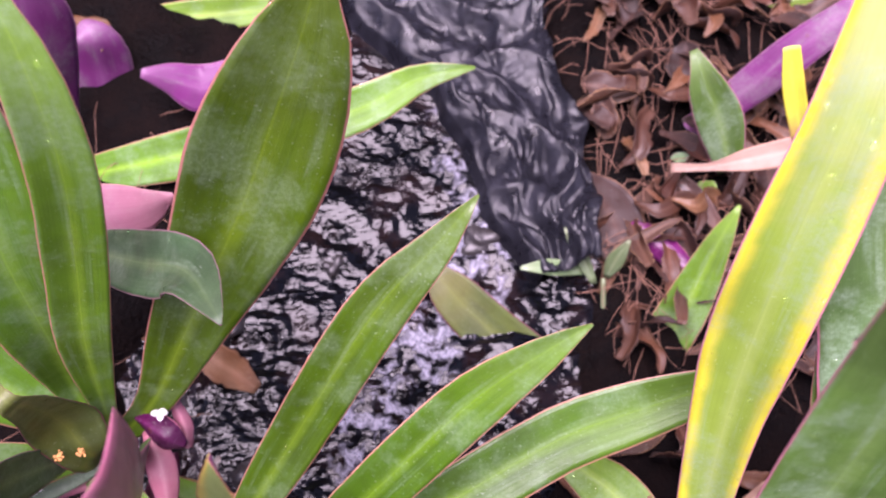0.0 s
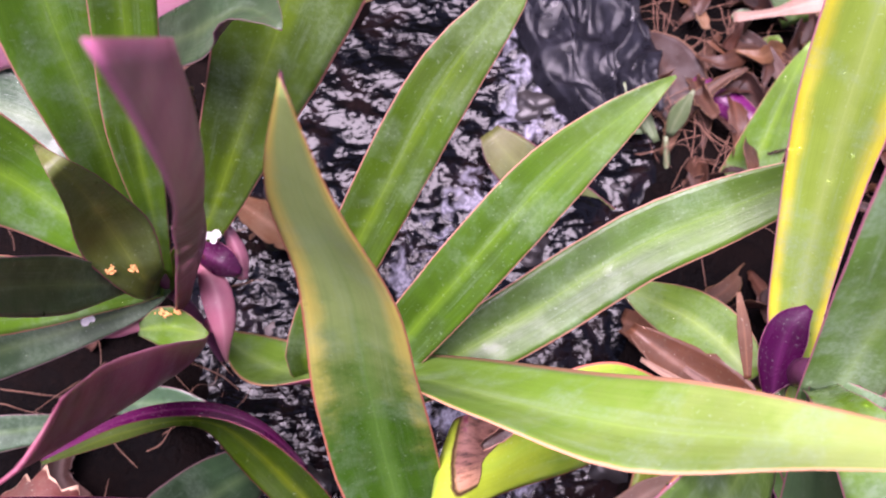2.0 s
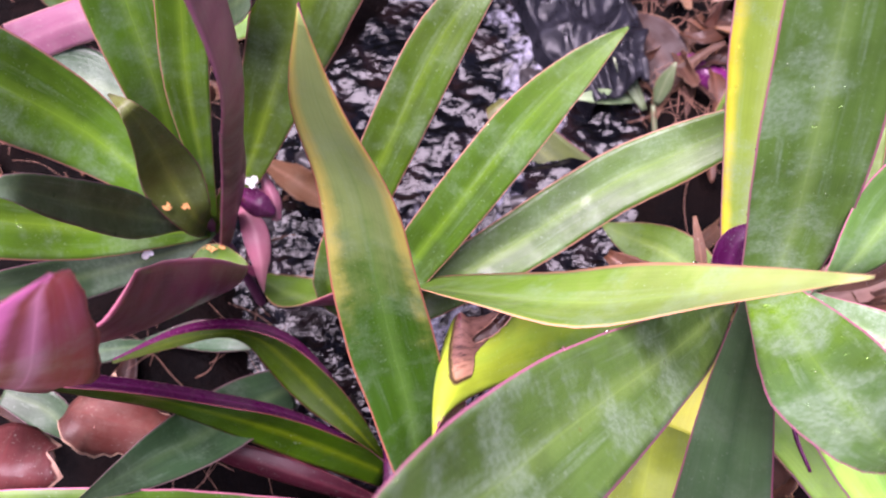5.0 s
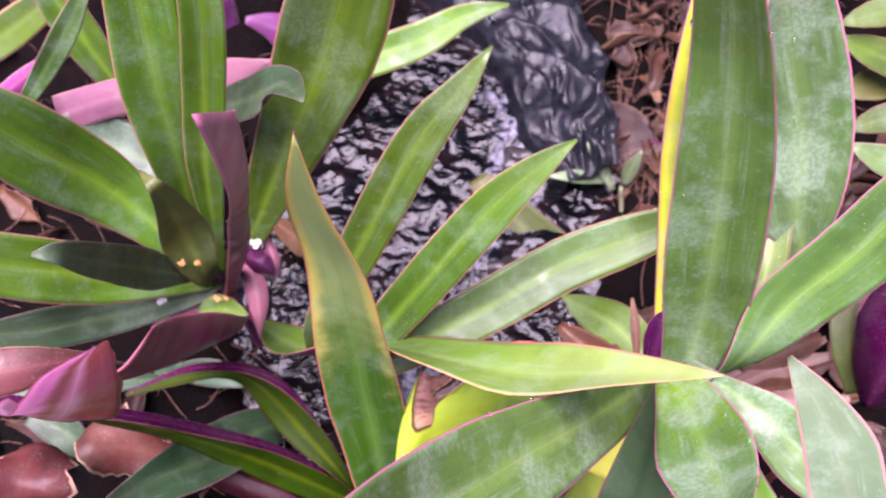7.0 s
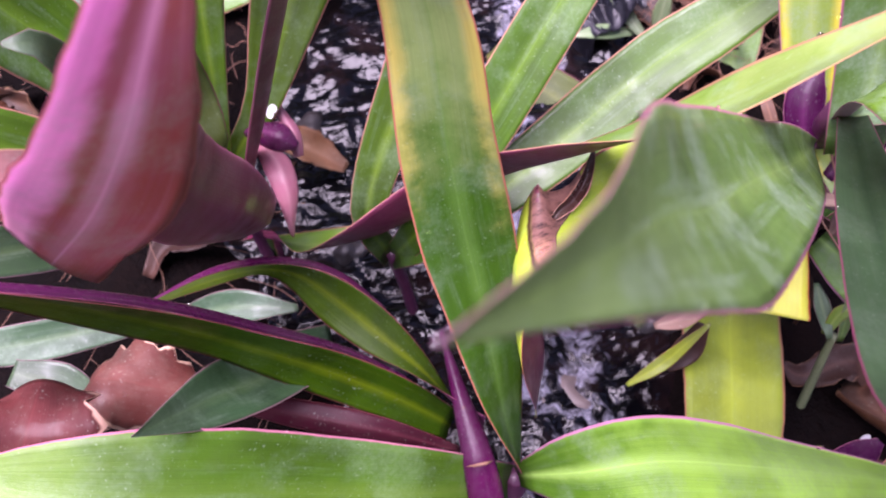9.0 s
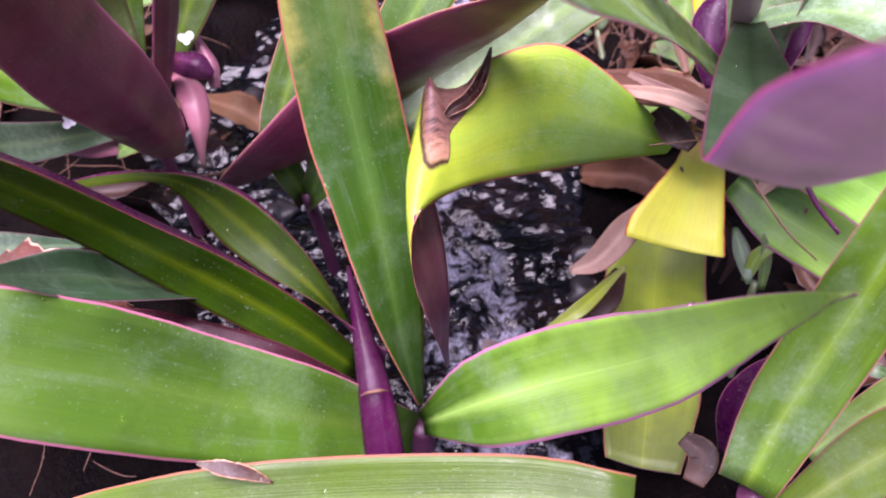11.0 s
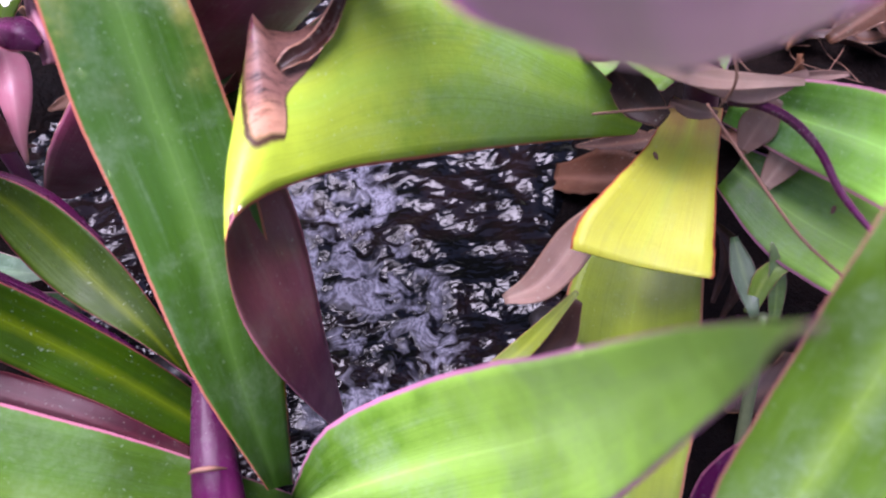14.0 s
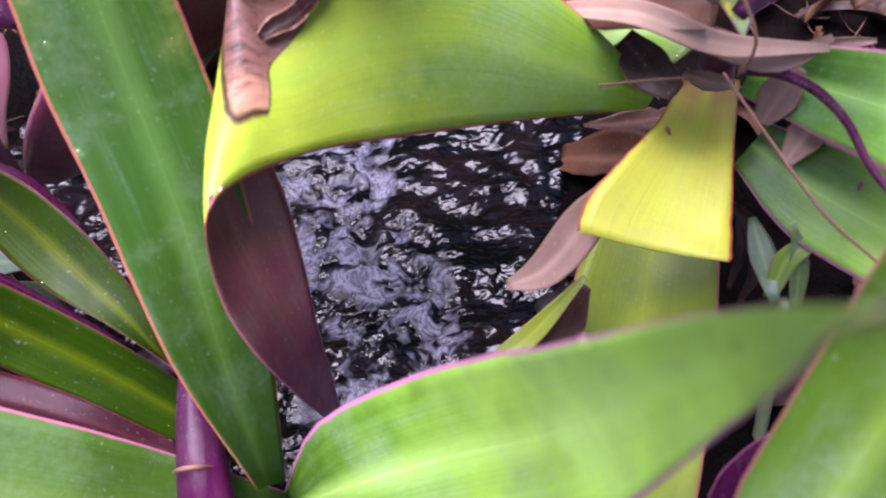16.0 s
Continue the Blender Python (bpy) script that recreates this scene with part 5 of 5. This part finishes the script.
stem(H, [(0.1893, 0.3826, -0.0945, 0.008), (0.1727, 0.3409, 0.0364, 0.008), (0.1476, 0.2818, 0.1457, 0.007)])
stem(K, [(0.1197, 0.1307, -0.1629, 0.010), (0.1146, 0.1212, -0.0636, 0.009), (0.0999, 0.1121, 0.0057, 0.008)])
W = thing("rosette_plant", (0.42, 0.48, -0.02), "rosette plant with narrow green leaves behind the tall one", "plant", "streamside rosettes")
leaf(W, [(0.4200, 0.4800, 0.0600, 0.0060), (0.3774, 0.5309, 0.2436, 0.0090), (0.3425, 0.5232, 0.2364, 0.0110), (0.3163, 0.5186, 0.2319, 0.0100), (0.2966, 0.5143, 0.2278, 0.0010)], (-0.40, -0.50, 0.75), 25)
leaf(W, [(0.4200, 0.4800, 0.0600, 0.0060), (0.3840, 0.4855, 0.1915, 0.0110), (0.3482, 0.4990, 0.2024, 0.0130), (0.3214, 0.5082, 0.2098, 0.0110), (0.2990, 0.5159, 0.2161, 0.0010)], (-0.40, -0.50, 0.75), 25)
leaf(W, [(0.4200, 0.4800, 0.0600, 0.0060), (0.3954, 0.5133, 0.1892, 0.0100), (0.3589, 0.5081, 0.1841, 0.0140), (0.3314, 0.5036, 0.1797, 0.0130), (0.3132, 0.4995, 0.1758, 0.0040)], (-0.40, -0.50, 0.75), 4)
leaf(W, [(0.4200, 0.4800, 0.0600, 0.0060), (0.3783, 0.4711, 0.1921, 0.0090), (0.3433, 0.4645, 0.1858, 0.0110), (0.3215, 0.4602, 0.1817, 0.0100), (0.3040, 0.4562, 0.1779, 0.0030)], (-0.40, -0.50, 0.75), 25)
leaf(W, [(0.4200, 0.4800, 0.0600, 0.0060), (0.3557, 0.3981, 0.1817, 0.0090), (0.3227, 0.4050, 0.1870, 0.0120), (0.3020, 0.4106, 0.1915, 0.0100), (0.2813, 0.4185, 0.1978, 0.0010)], (-0.40, -0.50, 0.75), 9)
leaf(W, [(0.2621, 0.2517, 0.1331, 0.0060), (0.2603, 0.2523, 0.1599, 0.0220), (0.2641, 0.2559, 0.1895, 0.0320), (0.2811, 0.2742, 0.2056, 0.0300), (0.3098, 0.2984, 0.2006, 0.0080)], (-0.45, -0.45, 0.77), 20, "broad deep purple leaf back", under=True, cup=0.5)
leaf(W, [(0.2661, 0.2827, 0.1599, 0.0040), (0.2692, 0.2867, 0.1765, 0.0110), (0.2756, 0.2964, 0.1850, 0.0040)], (-0.45, -0.45, 0.77), 31, "rosy bud bract", under=True, cup=0.5)
leaf(W, [(0.2607, 0.2626, 0.1293, 0.0060), (0.2513, 0.2771, 0.1547, 0.0100), (0.2518, 0.2996, 0.1742, 0.0110), (0.2591, 0.3229, 0.1811, 0.0040)], (-0.45, -0.45, 0.77), 4)
stem(W, [(0.4200, 0.4800, -0.0400, 0.006), (0.4200, 0.4800, 0.0200, 0.006), (0.4200, 0.4800, 0.0650, 0.005)])

# rolled purple leaf of the front rosette, split across
bm = bmesh.new()
ROLL = [(-0.0578, 0.3023, 0.0090, 0.0010), (-0.0562, 0.2713, -0.0016, 0.0043), (-0.0535, 0.2378, -0.0200, 0.0087), (-0.0524, 0.2182, -0.0412, 0.0105), (-0.0527, 0.2050, -0.0680, 0.0107)]
tube(bm, local(F, ROLL), 16)
uvs = bm.loops.layers.uv.new("UVMap")
for fc in bm.faces:
    for lp in fc.loops:
        lp[uvs].uv = (0.25 + 0.2 * math.sin(lp.vert.co.x * 300), 0.5 + lp.vert.co.y * 4)
roll = part("rolled_leaf", bm, purple, F, "rolled violet leaf with a split across it")
bm = bmesh.new()
tube(bm, local(F, [(-0.0612, 0.2262, -0.0180, 0.0003), (-0.0570, 0.2228, -0.0130, 0.0009), (-0.0508, 0.2226, -0.0128, 0.0010), (-0.0464, 0.2256, -0.0172, 0.0003)]), 6)
part("split", bm, TWIG, roll, "dry brown split")


def blossom(plant, at, size, turn):
    """Small three-petalled white flower."""
    bm = bmesh.new()
    for k in range(3):
        a = turn + k * 2.1
        ring = []
        for i in range(9):
            b = i / 8 * math.pi
            r = size * (0.25 + (0.95, 0.8, 0.55)[k] * math.sin(b))
            ring.append(bm.verts.new((r * math.cos(a + (b - 1.57) * 0.85), r * math.sin(a + (b - 1.57) * 0.85), size * 0.35 * math.sin(b) ** 2)))
        mid = bm.verts.new((0, 0, 0))
        for p, q in zip(ring, ring[1:]):
            bm.faces.new((mid, p, q))
    bmesh.ops.solidify(bm, geom=bm.faces[:], thickness=0.0006)
    bmesh.ops.rotate(bm, verts=bm.verts, cent=(0, 0, 0), matrix=Euler((0.95, -0.2, turn * 0.3)).to_matrix())
    bmesh.ops.translate(bm, verts=bm.verts, vec=Vector(at) - plant.location)
    return part("flower", bm, PETAL, plant, "small white flower", smooth=False)


def anthers(plant, at, size, seed):
    rng = random.Random(seed)
    bm = bmesh.new()
    for _ in range(16):
        d = Vector((rng.gauss(0, 1), rng.gauss(0, 1), rng.uniform(0, 1))) * size * 0.45
        bmesh.ops.create_icosphere(bm, subdivisions=1, radius=size * rng.uniform(0.2, 0.36), matrix=Matrix.Translation(Vector(at) - plant.location + d))
    return part("dried_flower", bm, ANTHER, plant, "dried orange flower remains")


blossom(L, (-0.1335, 0.4050, 0.1125), 0.0046, 0.4)
blossom(L, (-0.2040, 0.3780, 0.0810), 0.0045, 1.4)
anthers(L, (-0.1805, 0.3765, 0.1240), 0.0030, 1)
anthers(L, (-0.1635, 0.3795, 0.0795), 0.0032, 2)
anthers(L, (-0.1570, 0.3790, 0.0800), 0.0026, 4)
anthers(L, (-0.1700, 0.3810, 0.1195), 0.0026, 3)
blossom(R, (0.1462, 0.1789, -0.0032), 0.006, 0.9)


# ---- twigs and weeds ----
def twig(rows, label, material=TWIG):
    bm = bmesh.new()
    tube(bm, rows, 7)
    return tagged(part("twig", bm, material), label, "twig", "dry twigs")


twig([(0.1019, 0.2681, 0.0886, 0.0005), (0.1167, 0.2691, 0.0876, 0.0005), (0.1346, 0.2753, 0.0835, 0.0004)], "thin dry brown stalk caught in the withered rosette")
twig([(0.1427, 0.2656, 0.0884, 0.0005), (0.1527, 0.2468, 0.0714, 0.0006), (0.1643, 0.2278, 0.0535, 0.0006), (0.1761, 0.2136, 0.0427, 0.0005)], "thin dry tan stalk lying across a leaf")
twig([(0.1444, 0.2837, 0.1418, 0.0005), (0.1440, 0.2724, 0.1228, 0.0006), (0.1501, 0.2608, 0.1013, 0.0006), (0.1467, 0.2636, 0.0874, 0.0005)], "thin reddish stalk hanging from the tall rosette")


def sprig(at, leaves, stalk, label):
    """A small weed: stalk and a few leaves."""
    ob = thing("weed", at, label, "weed", "small weeds")
    if stalk:
        bm = bmesh.new()
        tube(bm, local(ob, stalk), 8)
        part("stalk", bm, STALK, ob)
    for rows, skin in leaves:
        leaf(ob, rows, (-0.2, -0.5, 0.8), skin, steps=10, cols=6, thick=0.0006)
    return ob


sprig((0.172, 0.53, -0.01), [
    ([(0.1791, 0.5544, 0.0218, 0.0023), (0.1831, 0.5574, 0.0408, 0.0070), (0.1908, 0.5622, 0.0600, 0.0009)], 29),
    ([(0.1685, 0.5489, 0.0221, 0.0023), (0.1566, 0.5660, 0.0381, 0.0058), (0.1438, 0.5803, 0.0535, 0.0009)], 29),
    ([(0.1627, 0.5591, 0.0240, 0.0023), (0.1352, 0.5607, 0.0289, 0.0066), (0.1091, 0.5599, 0.0301, 0.0014)], 29),
], [(0.1780, 0.5044, -0.0290, 0.0024), (0.1775, 0.5329, 0.0008, 0.0024), (0.1759, 0.5523, 0.0239, 0.0018)], "pale young weed with narrow leaves in the water")
sprig((0.16, 0.72, 0.05), [
    ([(0.1572, 0.7223, 0.0486, 0.002), (0.1660, 0.7271, 0.0587, 0.0075), (0.1739, 0.7300, 0.0688, 0.0016)], 8),
    ([(0.1715, 0.7447, 0.0591, 0.002), (0.1753, 0.7475, 0.0732, 0.0062), (0.1720, 0.7523, 0.0793, 0.0016)], 9),
], None, "tiny green seedling at the edge of the black sheet")
sprig((0.26, 0.61, 0.04), [
    ([(0.2675, 0.6230, 0.0388, 0.0028), (0.2731, 0.6236, 0.0470, 0.0082), (0.2787, 0.6231, 0.0553, 0.0029)], 8),
    ([(0.2495, 0.6470, 0.0438, 0.0025), (0.2531, 0.6496, 0.0550, 0.0065), (0.2607, 0.6492, 0.0633, 0.0015)], 9),
], None, "tiny bright green seedling among brown leaves")
sprig((0.17, 0.25, -0.07), [
    ([(0.1623, 0.2487, 0.0025, 0.0022), (0.1674, 0.2490, 0.0200, 0.0043), (0.1765, 0.2453, 0.0285, 0.0013)], 8),
    ([(0.1711, 0.2446, -0.0024, 0.0018), (0.1712, 0.2478, 0.0181, 0.0035), (0.1679, 0.2506, 0.0343, 0.0008)], 9),
    ([(0.1617, 0.2692, 0.0258, 0.0014), (0.1618, 0.2573, 0.0168, 0.0049), (0.1623, 0.2437, 0.0045, 0.0018)], 2),
    ([(0.1836, 0.1824, -0.0119, 0.0018), (0.1782, 0.1942, 0.0032, 0.0048), (0.1747, 0.2060, 0.0174, 0.0024)], 9),
    ([(0.1923, 0.1852, -0.0068, 0.0018), (0.1975, 0.1743, -0.0018, 0.0041), (0.2076, 0.1694, -0.0068, 0.0012)], 9),
], [(0.1700, 0.2509, -0.0834, 0.003), (0.1691, 0.2494, -0.0330, 0.0028), (0.1680, 0.2475, 0.0016, 0.002)], "wet glassy weed with small pale leaves in shade")


# small brown seeds stuck on the leaves
for at, tilt in (((0.1358, 0.2938, 0.0537), (0.6, 0.1, 0.3)), ((0.1884, 0.2485, 0.0478), (0.6, 0.4, -0.5))):
    bm = bmesh.new()
    bmesh.ops.create_icosphere(bm, subdivisions=2, radius=1)
    for v in bm.verts:
        v.co = (v.co.x * 0.0009, v.co.y * 0.0019 * (1 - 0.25 * v.co.y), v.co.z * 0.0008)
    ob = part("seed", bm, TWIG)
    ob.location, ob.rotation_euler = at, tilt
    tagged(ob, "tiny brown seed stuck on a wet leaf", "seed", "seeds")


# ---- black sheet lining the upper stream ----
def crease(x, y):
    a = noise.noise(Vector((x * 20 + y * 10, y * 22, 2.0)))
    b = noise.noise(Vector((x * 60, y * 48 - x * 20, 5.0)))
    c = noise.noise(Vector((x * 130, y * 120, 8.0)))
    d = noise.noise(Vector((x * 210 - y * 90, y * 190, 11.0)))
    return 0.011 * (1 - 2.2 * abs(a)) + 0.0038 * (1 - 2 * abs(b)) + 0.0012 * (1 - 2 * abs(c)) + 0.0004 * d


def sheet_height(u, y):
    rise = 0.022 * max(0, u) ** 1.5 + 0.012
    return slope(y) + rise + crease(u * 0.1, y) * min(1, 6 * (u + 0.05) if u > -0.05 else 0) - (0.03 if u < 0 else 0) * min(1, -u * 8)


bm = bmesh.new()
ROWS, COLS = 190, 110
ring = []
for j in range(ROWS):
    y = 0.555 + 0.40 * j / (ROWS - 1)
    left = float(np.interp(y, [0.55, 0.60, 0.66, 0.72, 0.80, 0.95], [0.128, 0.095, 0.08, 0.05, -0.02, -0.04]))
    right = float(np.interp(y, [0.55, 0.60, 0.66, 0.72, 0.80, 0.95], [0.165, 0.172, 0.168, 0.15, 0.15, 0.15]))
    row = []
    for i in range(COLS):
        u = -0.06 + 1.06 * i / (COLS - 1)
        wob = 0.008 * noise.noise(Vector((y * 30, i * 0.05, 0)))
        row.append(bm.verts.new((left + (right - left) * u + wob, y, sheet_height(u, y))))
    ring.append(row)
for a, b in zip(ring, ring[1:]):
    for i in range(COLS - 1):
        bm.faces.new((a[i], a[i + 1], b[i + 1], b[i]))
bmesh.ops.solidify(bm, geom=bm.faces[:], thickness=0.0012)
tagged(part("liner", bm, SHEET), "crumpled wet black plastic sheet lining the stream", "pond liner")


# ---- stones ----
rng = random.Random(5)
for k in range(13):
    y = rng.uniform(0.26, 0.62)
    mid, half = channel(y)
    x = mid + rng.uniform(-1, 1) * half * 0.95
    size = rng.uniform(0.008, 0.02)
    ob = part("stone", pebble((0, 0, 0), size, k), STONE)
    ob.location = (x, y, slope(y) - size * 0.28)
    ob.rotation_euler = (0, 0, rng.uniform(0, 6))
    tagged(ob, "wet dark stone in the stream", "stone", "stream stones")
for x, y, size, label in ((0.022, 0.302, 0.019, "pale wet stone under running water"), (-0.118, 0.441, 0.012, "pale grey stone at the water's edge")):
    ob = part("stone", pebble((0, 0, 0), size, 40 + size * 100), TAN_STONE)
    ob.location = (x, y, slope(y) - size * 0.62)
    tagged(ob, label, "stone", "stream stones")

# ---- fallen leaves ----
FALLEN = []
for k in range(12):
    r2 = random.Random(70 + k)
    w, n = r2.uniform(0.004, 0.013), r2.uniform(0.035, 0.09)
    rows = [(-n / 2, 0, 0.002, 0.0012), (-n / 4, r2.uniform(-0.008, 0.008), r2.uniform(0.002, 0.014), w * r2.uniform(0.5, 1)), (n / 6, r2.uniform(-0.010, 0.010), r2.uniform(0.002, 0.016), w), (n / 2, r2.uniform(-0.012, 0.012), 0.002, w * r2.uniform(0.1, 0.7))]
    bm = blade_mesh(rows, (0, 0, 1), cup=r2.uniform(0.1, 0.7), wave=r2.uniform(0.2, 0.6), steps=18, cols=8, thick=0.0006, seed=90 + k, turn=r2.uniform(-50, 50), ragged=0.4)
    me = bpy.data.meshes.new("fallen_leaf")
    bm.to_mesh(me)
    bm.free()
    for mt in SKINS[(11, 39, 11, 19)[k % 4]]:
        me.materials.append(mt)
    me.polygons.foreach_set("use_smooth", [True] * len(me.polygons))
    FALLEN.append(me)


def scatter(n, x0, x1, y0, y1, seed, lift=0.004):
    r3 = random.Random(seed)
    for _ in range(n):
        x, y = r3.uniform(x0, x1), r3.uniform(y0, y1)
        k = r3.randrange(len(FALLEN))
        ob = new("fallen_leaf", FALLEN[k])
        ob.location = (x, y, bed(x, y) + lift + r3.uniform(0, 0.008))
        ob.rotation_euler = (r3.gauss(0, 0.3) + 0.25, r3.gauss(0, 0.3), r3.uniform(0, 6.3))
        tagged(ob, ("dark brown withered fallen leaf on the bank", "tan half-rotted fallen leaf on the bank", "dark brown withered fallen leaf on the bank", "dry brown curled fallen leaf on wet soil")[k % 4], "fallen leaf", "fallen leaves")


scatter(135, 0.185, 0.42, 0.50, 0.86, 11)
scatter(75, 0.17, 0.46, 0.14, 0.50, 12)
scatter(26, -0.42, -0.12, 0.20, 0.62, 13, 0.0)
scatter(8, -0.45, -0.2, 0.55, 0.85, 14)

# larger dead leaves at the water's edge and under the tall rosette
def dry_leaf(rows, face, skin, label, **shape):
    bm = blade_mesh(rows, face, **shape)
    return tagged(part("fallen_leaf", bm, SKINS[skin]), label, "fallen leaf", "fallen leaves")


dry_leaf([(-0.150, 0.520, 0.018, 0.004), (-0.123, 0.494, 0.020, 0.012), (-0.108, 0.486, 0.012, 0.012), (-0.092, 0.477, 0.002, 0.004)], (0.1, -0.5, 0.85), 44, "tan dead leaf lying at the water's edge", cup=0.4, wave=0.2, ragged=0.2, seed=3, steps=26)
dry_leaf([(0.124, 0.427, -0.030, 0.008), (0.140, 0.408, -0.022, 0.013), (0.160, 0.390, -0.018, 0.014), (0.192, 0.365, -0.032, 0.008)], (-0.1, -0.6, 0.8), 44, "dry brown ridged leaf sheath on wet soil", cup=0.5, wave=0.25, ragged=0.15, seed=5, steps=26)
for k, (x0, y0, x1, y1, z, w) in enumerate([
    (0.235, 0.357, 0.336, 0.402, -0.006, 0.008), (0.240, 0.350, 0.336, 0.388, -0.010, 0.009), (0.242, 0.342, 0.330, 0.365, -0.016, 0.008),
    (0.250, 0.366, 0.338, 0.420, -0.002, 0.007), (0.232, 0.363, 0.323, 0.412, -0.008, 0.006), (0.250, 0.335, 0.345, 0.352, -0.020, 0.009),
]):
    rows = [(x0, y0, z + 0.004, w * 0.6), (x0 * 0.65 + x1 * 0.35, y0 * 0.6 + y1 * 0.4, z + 0.004 * (k % 3), w), (x0 * 0.3 + x1 * 0.7, y0 * 0.3 + y1 * 0.7, z - 0.002 * k, w * 0.9), (x1, y1, z - 0.006, w * 0.3)]
    dry_leaf(rows, (-0.2, -0.5, 0.85), 44 if k == 2 else 28, "pinkish tan strap of dry leaf under the tall rosette", cup=0.4, wave=0.2, ragged=0.2, seed=20 + k)

# fine roots and dry fibres on the banks
bm = bmesh.new()
rng = random.Random(21)
for _ in range(480):
    x, y = (rng.uniform(0.17, 0.4), rng.uniform(0.48, 0.86)) if rng.random() < 0.75 else (rng.uniform(-0.4, -0.12), rng.uniform(0.25, 0.7))
    a, n = rng.uniform(0, 6.3), rng.uniform(0.02, 0.07)
    rows = []
    for i in range(4):
        rows.append((x, y, bed(x, y) + 0.006 + rng.uniform(0, 0.008), rng.uniform(0.00015, 0.0004)))
        a += rng.gauss(0, 0.3)
        x, y = x + math.cos(a) * n / 3, y + math.sin(a) * n / 3
    tube(bm, rows, 5)
tagged(part("dry_fibres", bm, TWIG), "fine brown roots and dry fibres on wet soil", "dry fibres", kind="stuff")

# ---- dew ----
bm = bmesh.new()
bmesh.ops.create_icosphere(bm, subdivisions=2, radius=1)
for v in bm.verts:
    v.co.z = max(v.co.z, -0.25) * 0.55
DROP = bpy.data.meshes.new("dew_drop")
bm.to_mesh(DROP)
bm.free()
DROP.materials.append(DEW)
DROP.polygons.foreach_set("use_smooth", [True] * len(DROP.polygons))
rng = random.Random(33)
for ob in [o for o in scene.objects if o.name.startswith("leaf") and o.parent in (L, N, F, H)]:
    faces = [p for p in ob.data.polygons if p.material_index == 0 and p.area > 6e-6]
    map_uv = ob.data.uv_layers[0].data
    rims = [p for p in ob.data.polygons if p.material_index == 0 and p.area > 3e-6 and abs(map_uv[p.loop_start].uv.x - 0.5) > 0.38]
    faces = faces + 2 * rims
    for p in rng.sample(faces, min(len(faces), 26 if ob.parent == H else 6)):
        d = new("dew_drop", DROP)
        d.parent = ob
        d.visible_shadow = False
        size = rng.uniform(0.0005, 0.0016)
        d.matrix_local = Matrix.LocRotScale(p.center, p.normal.to_track_quat("Z", "Y"), (size, size * rng.uniform(0.8, 1.3), size))
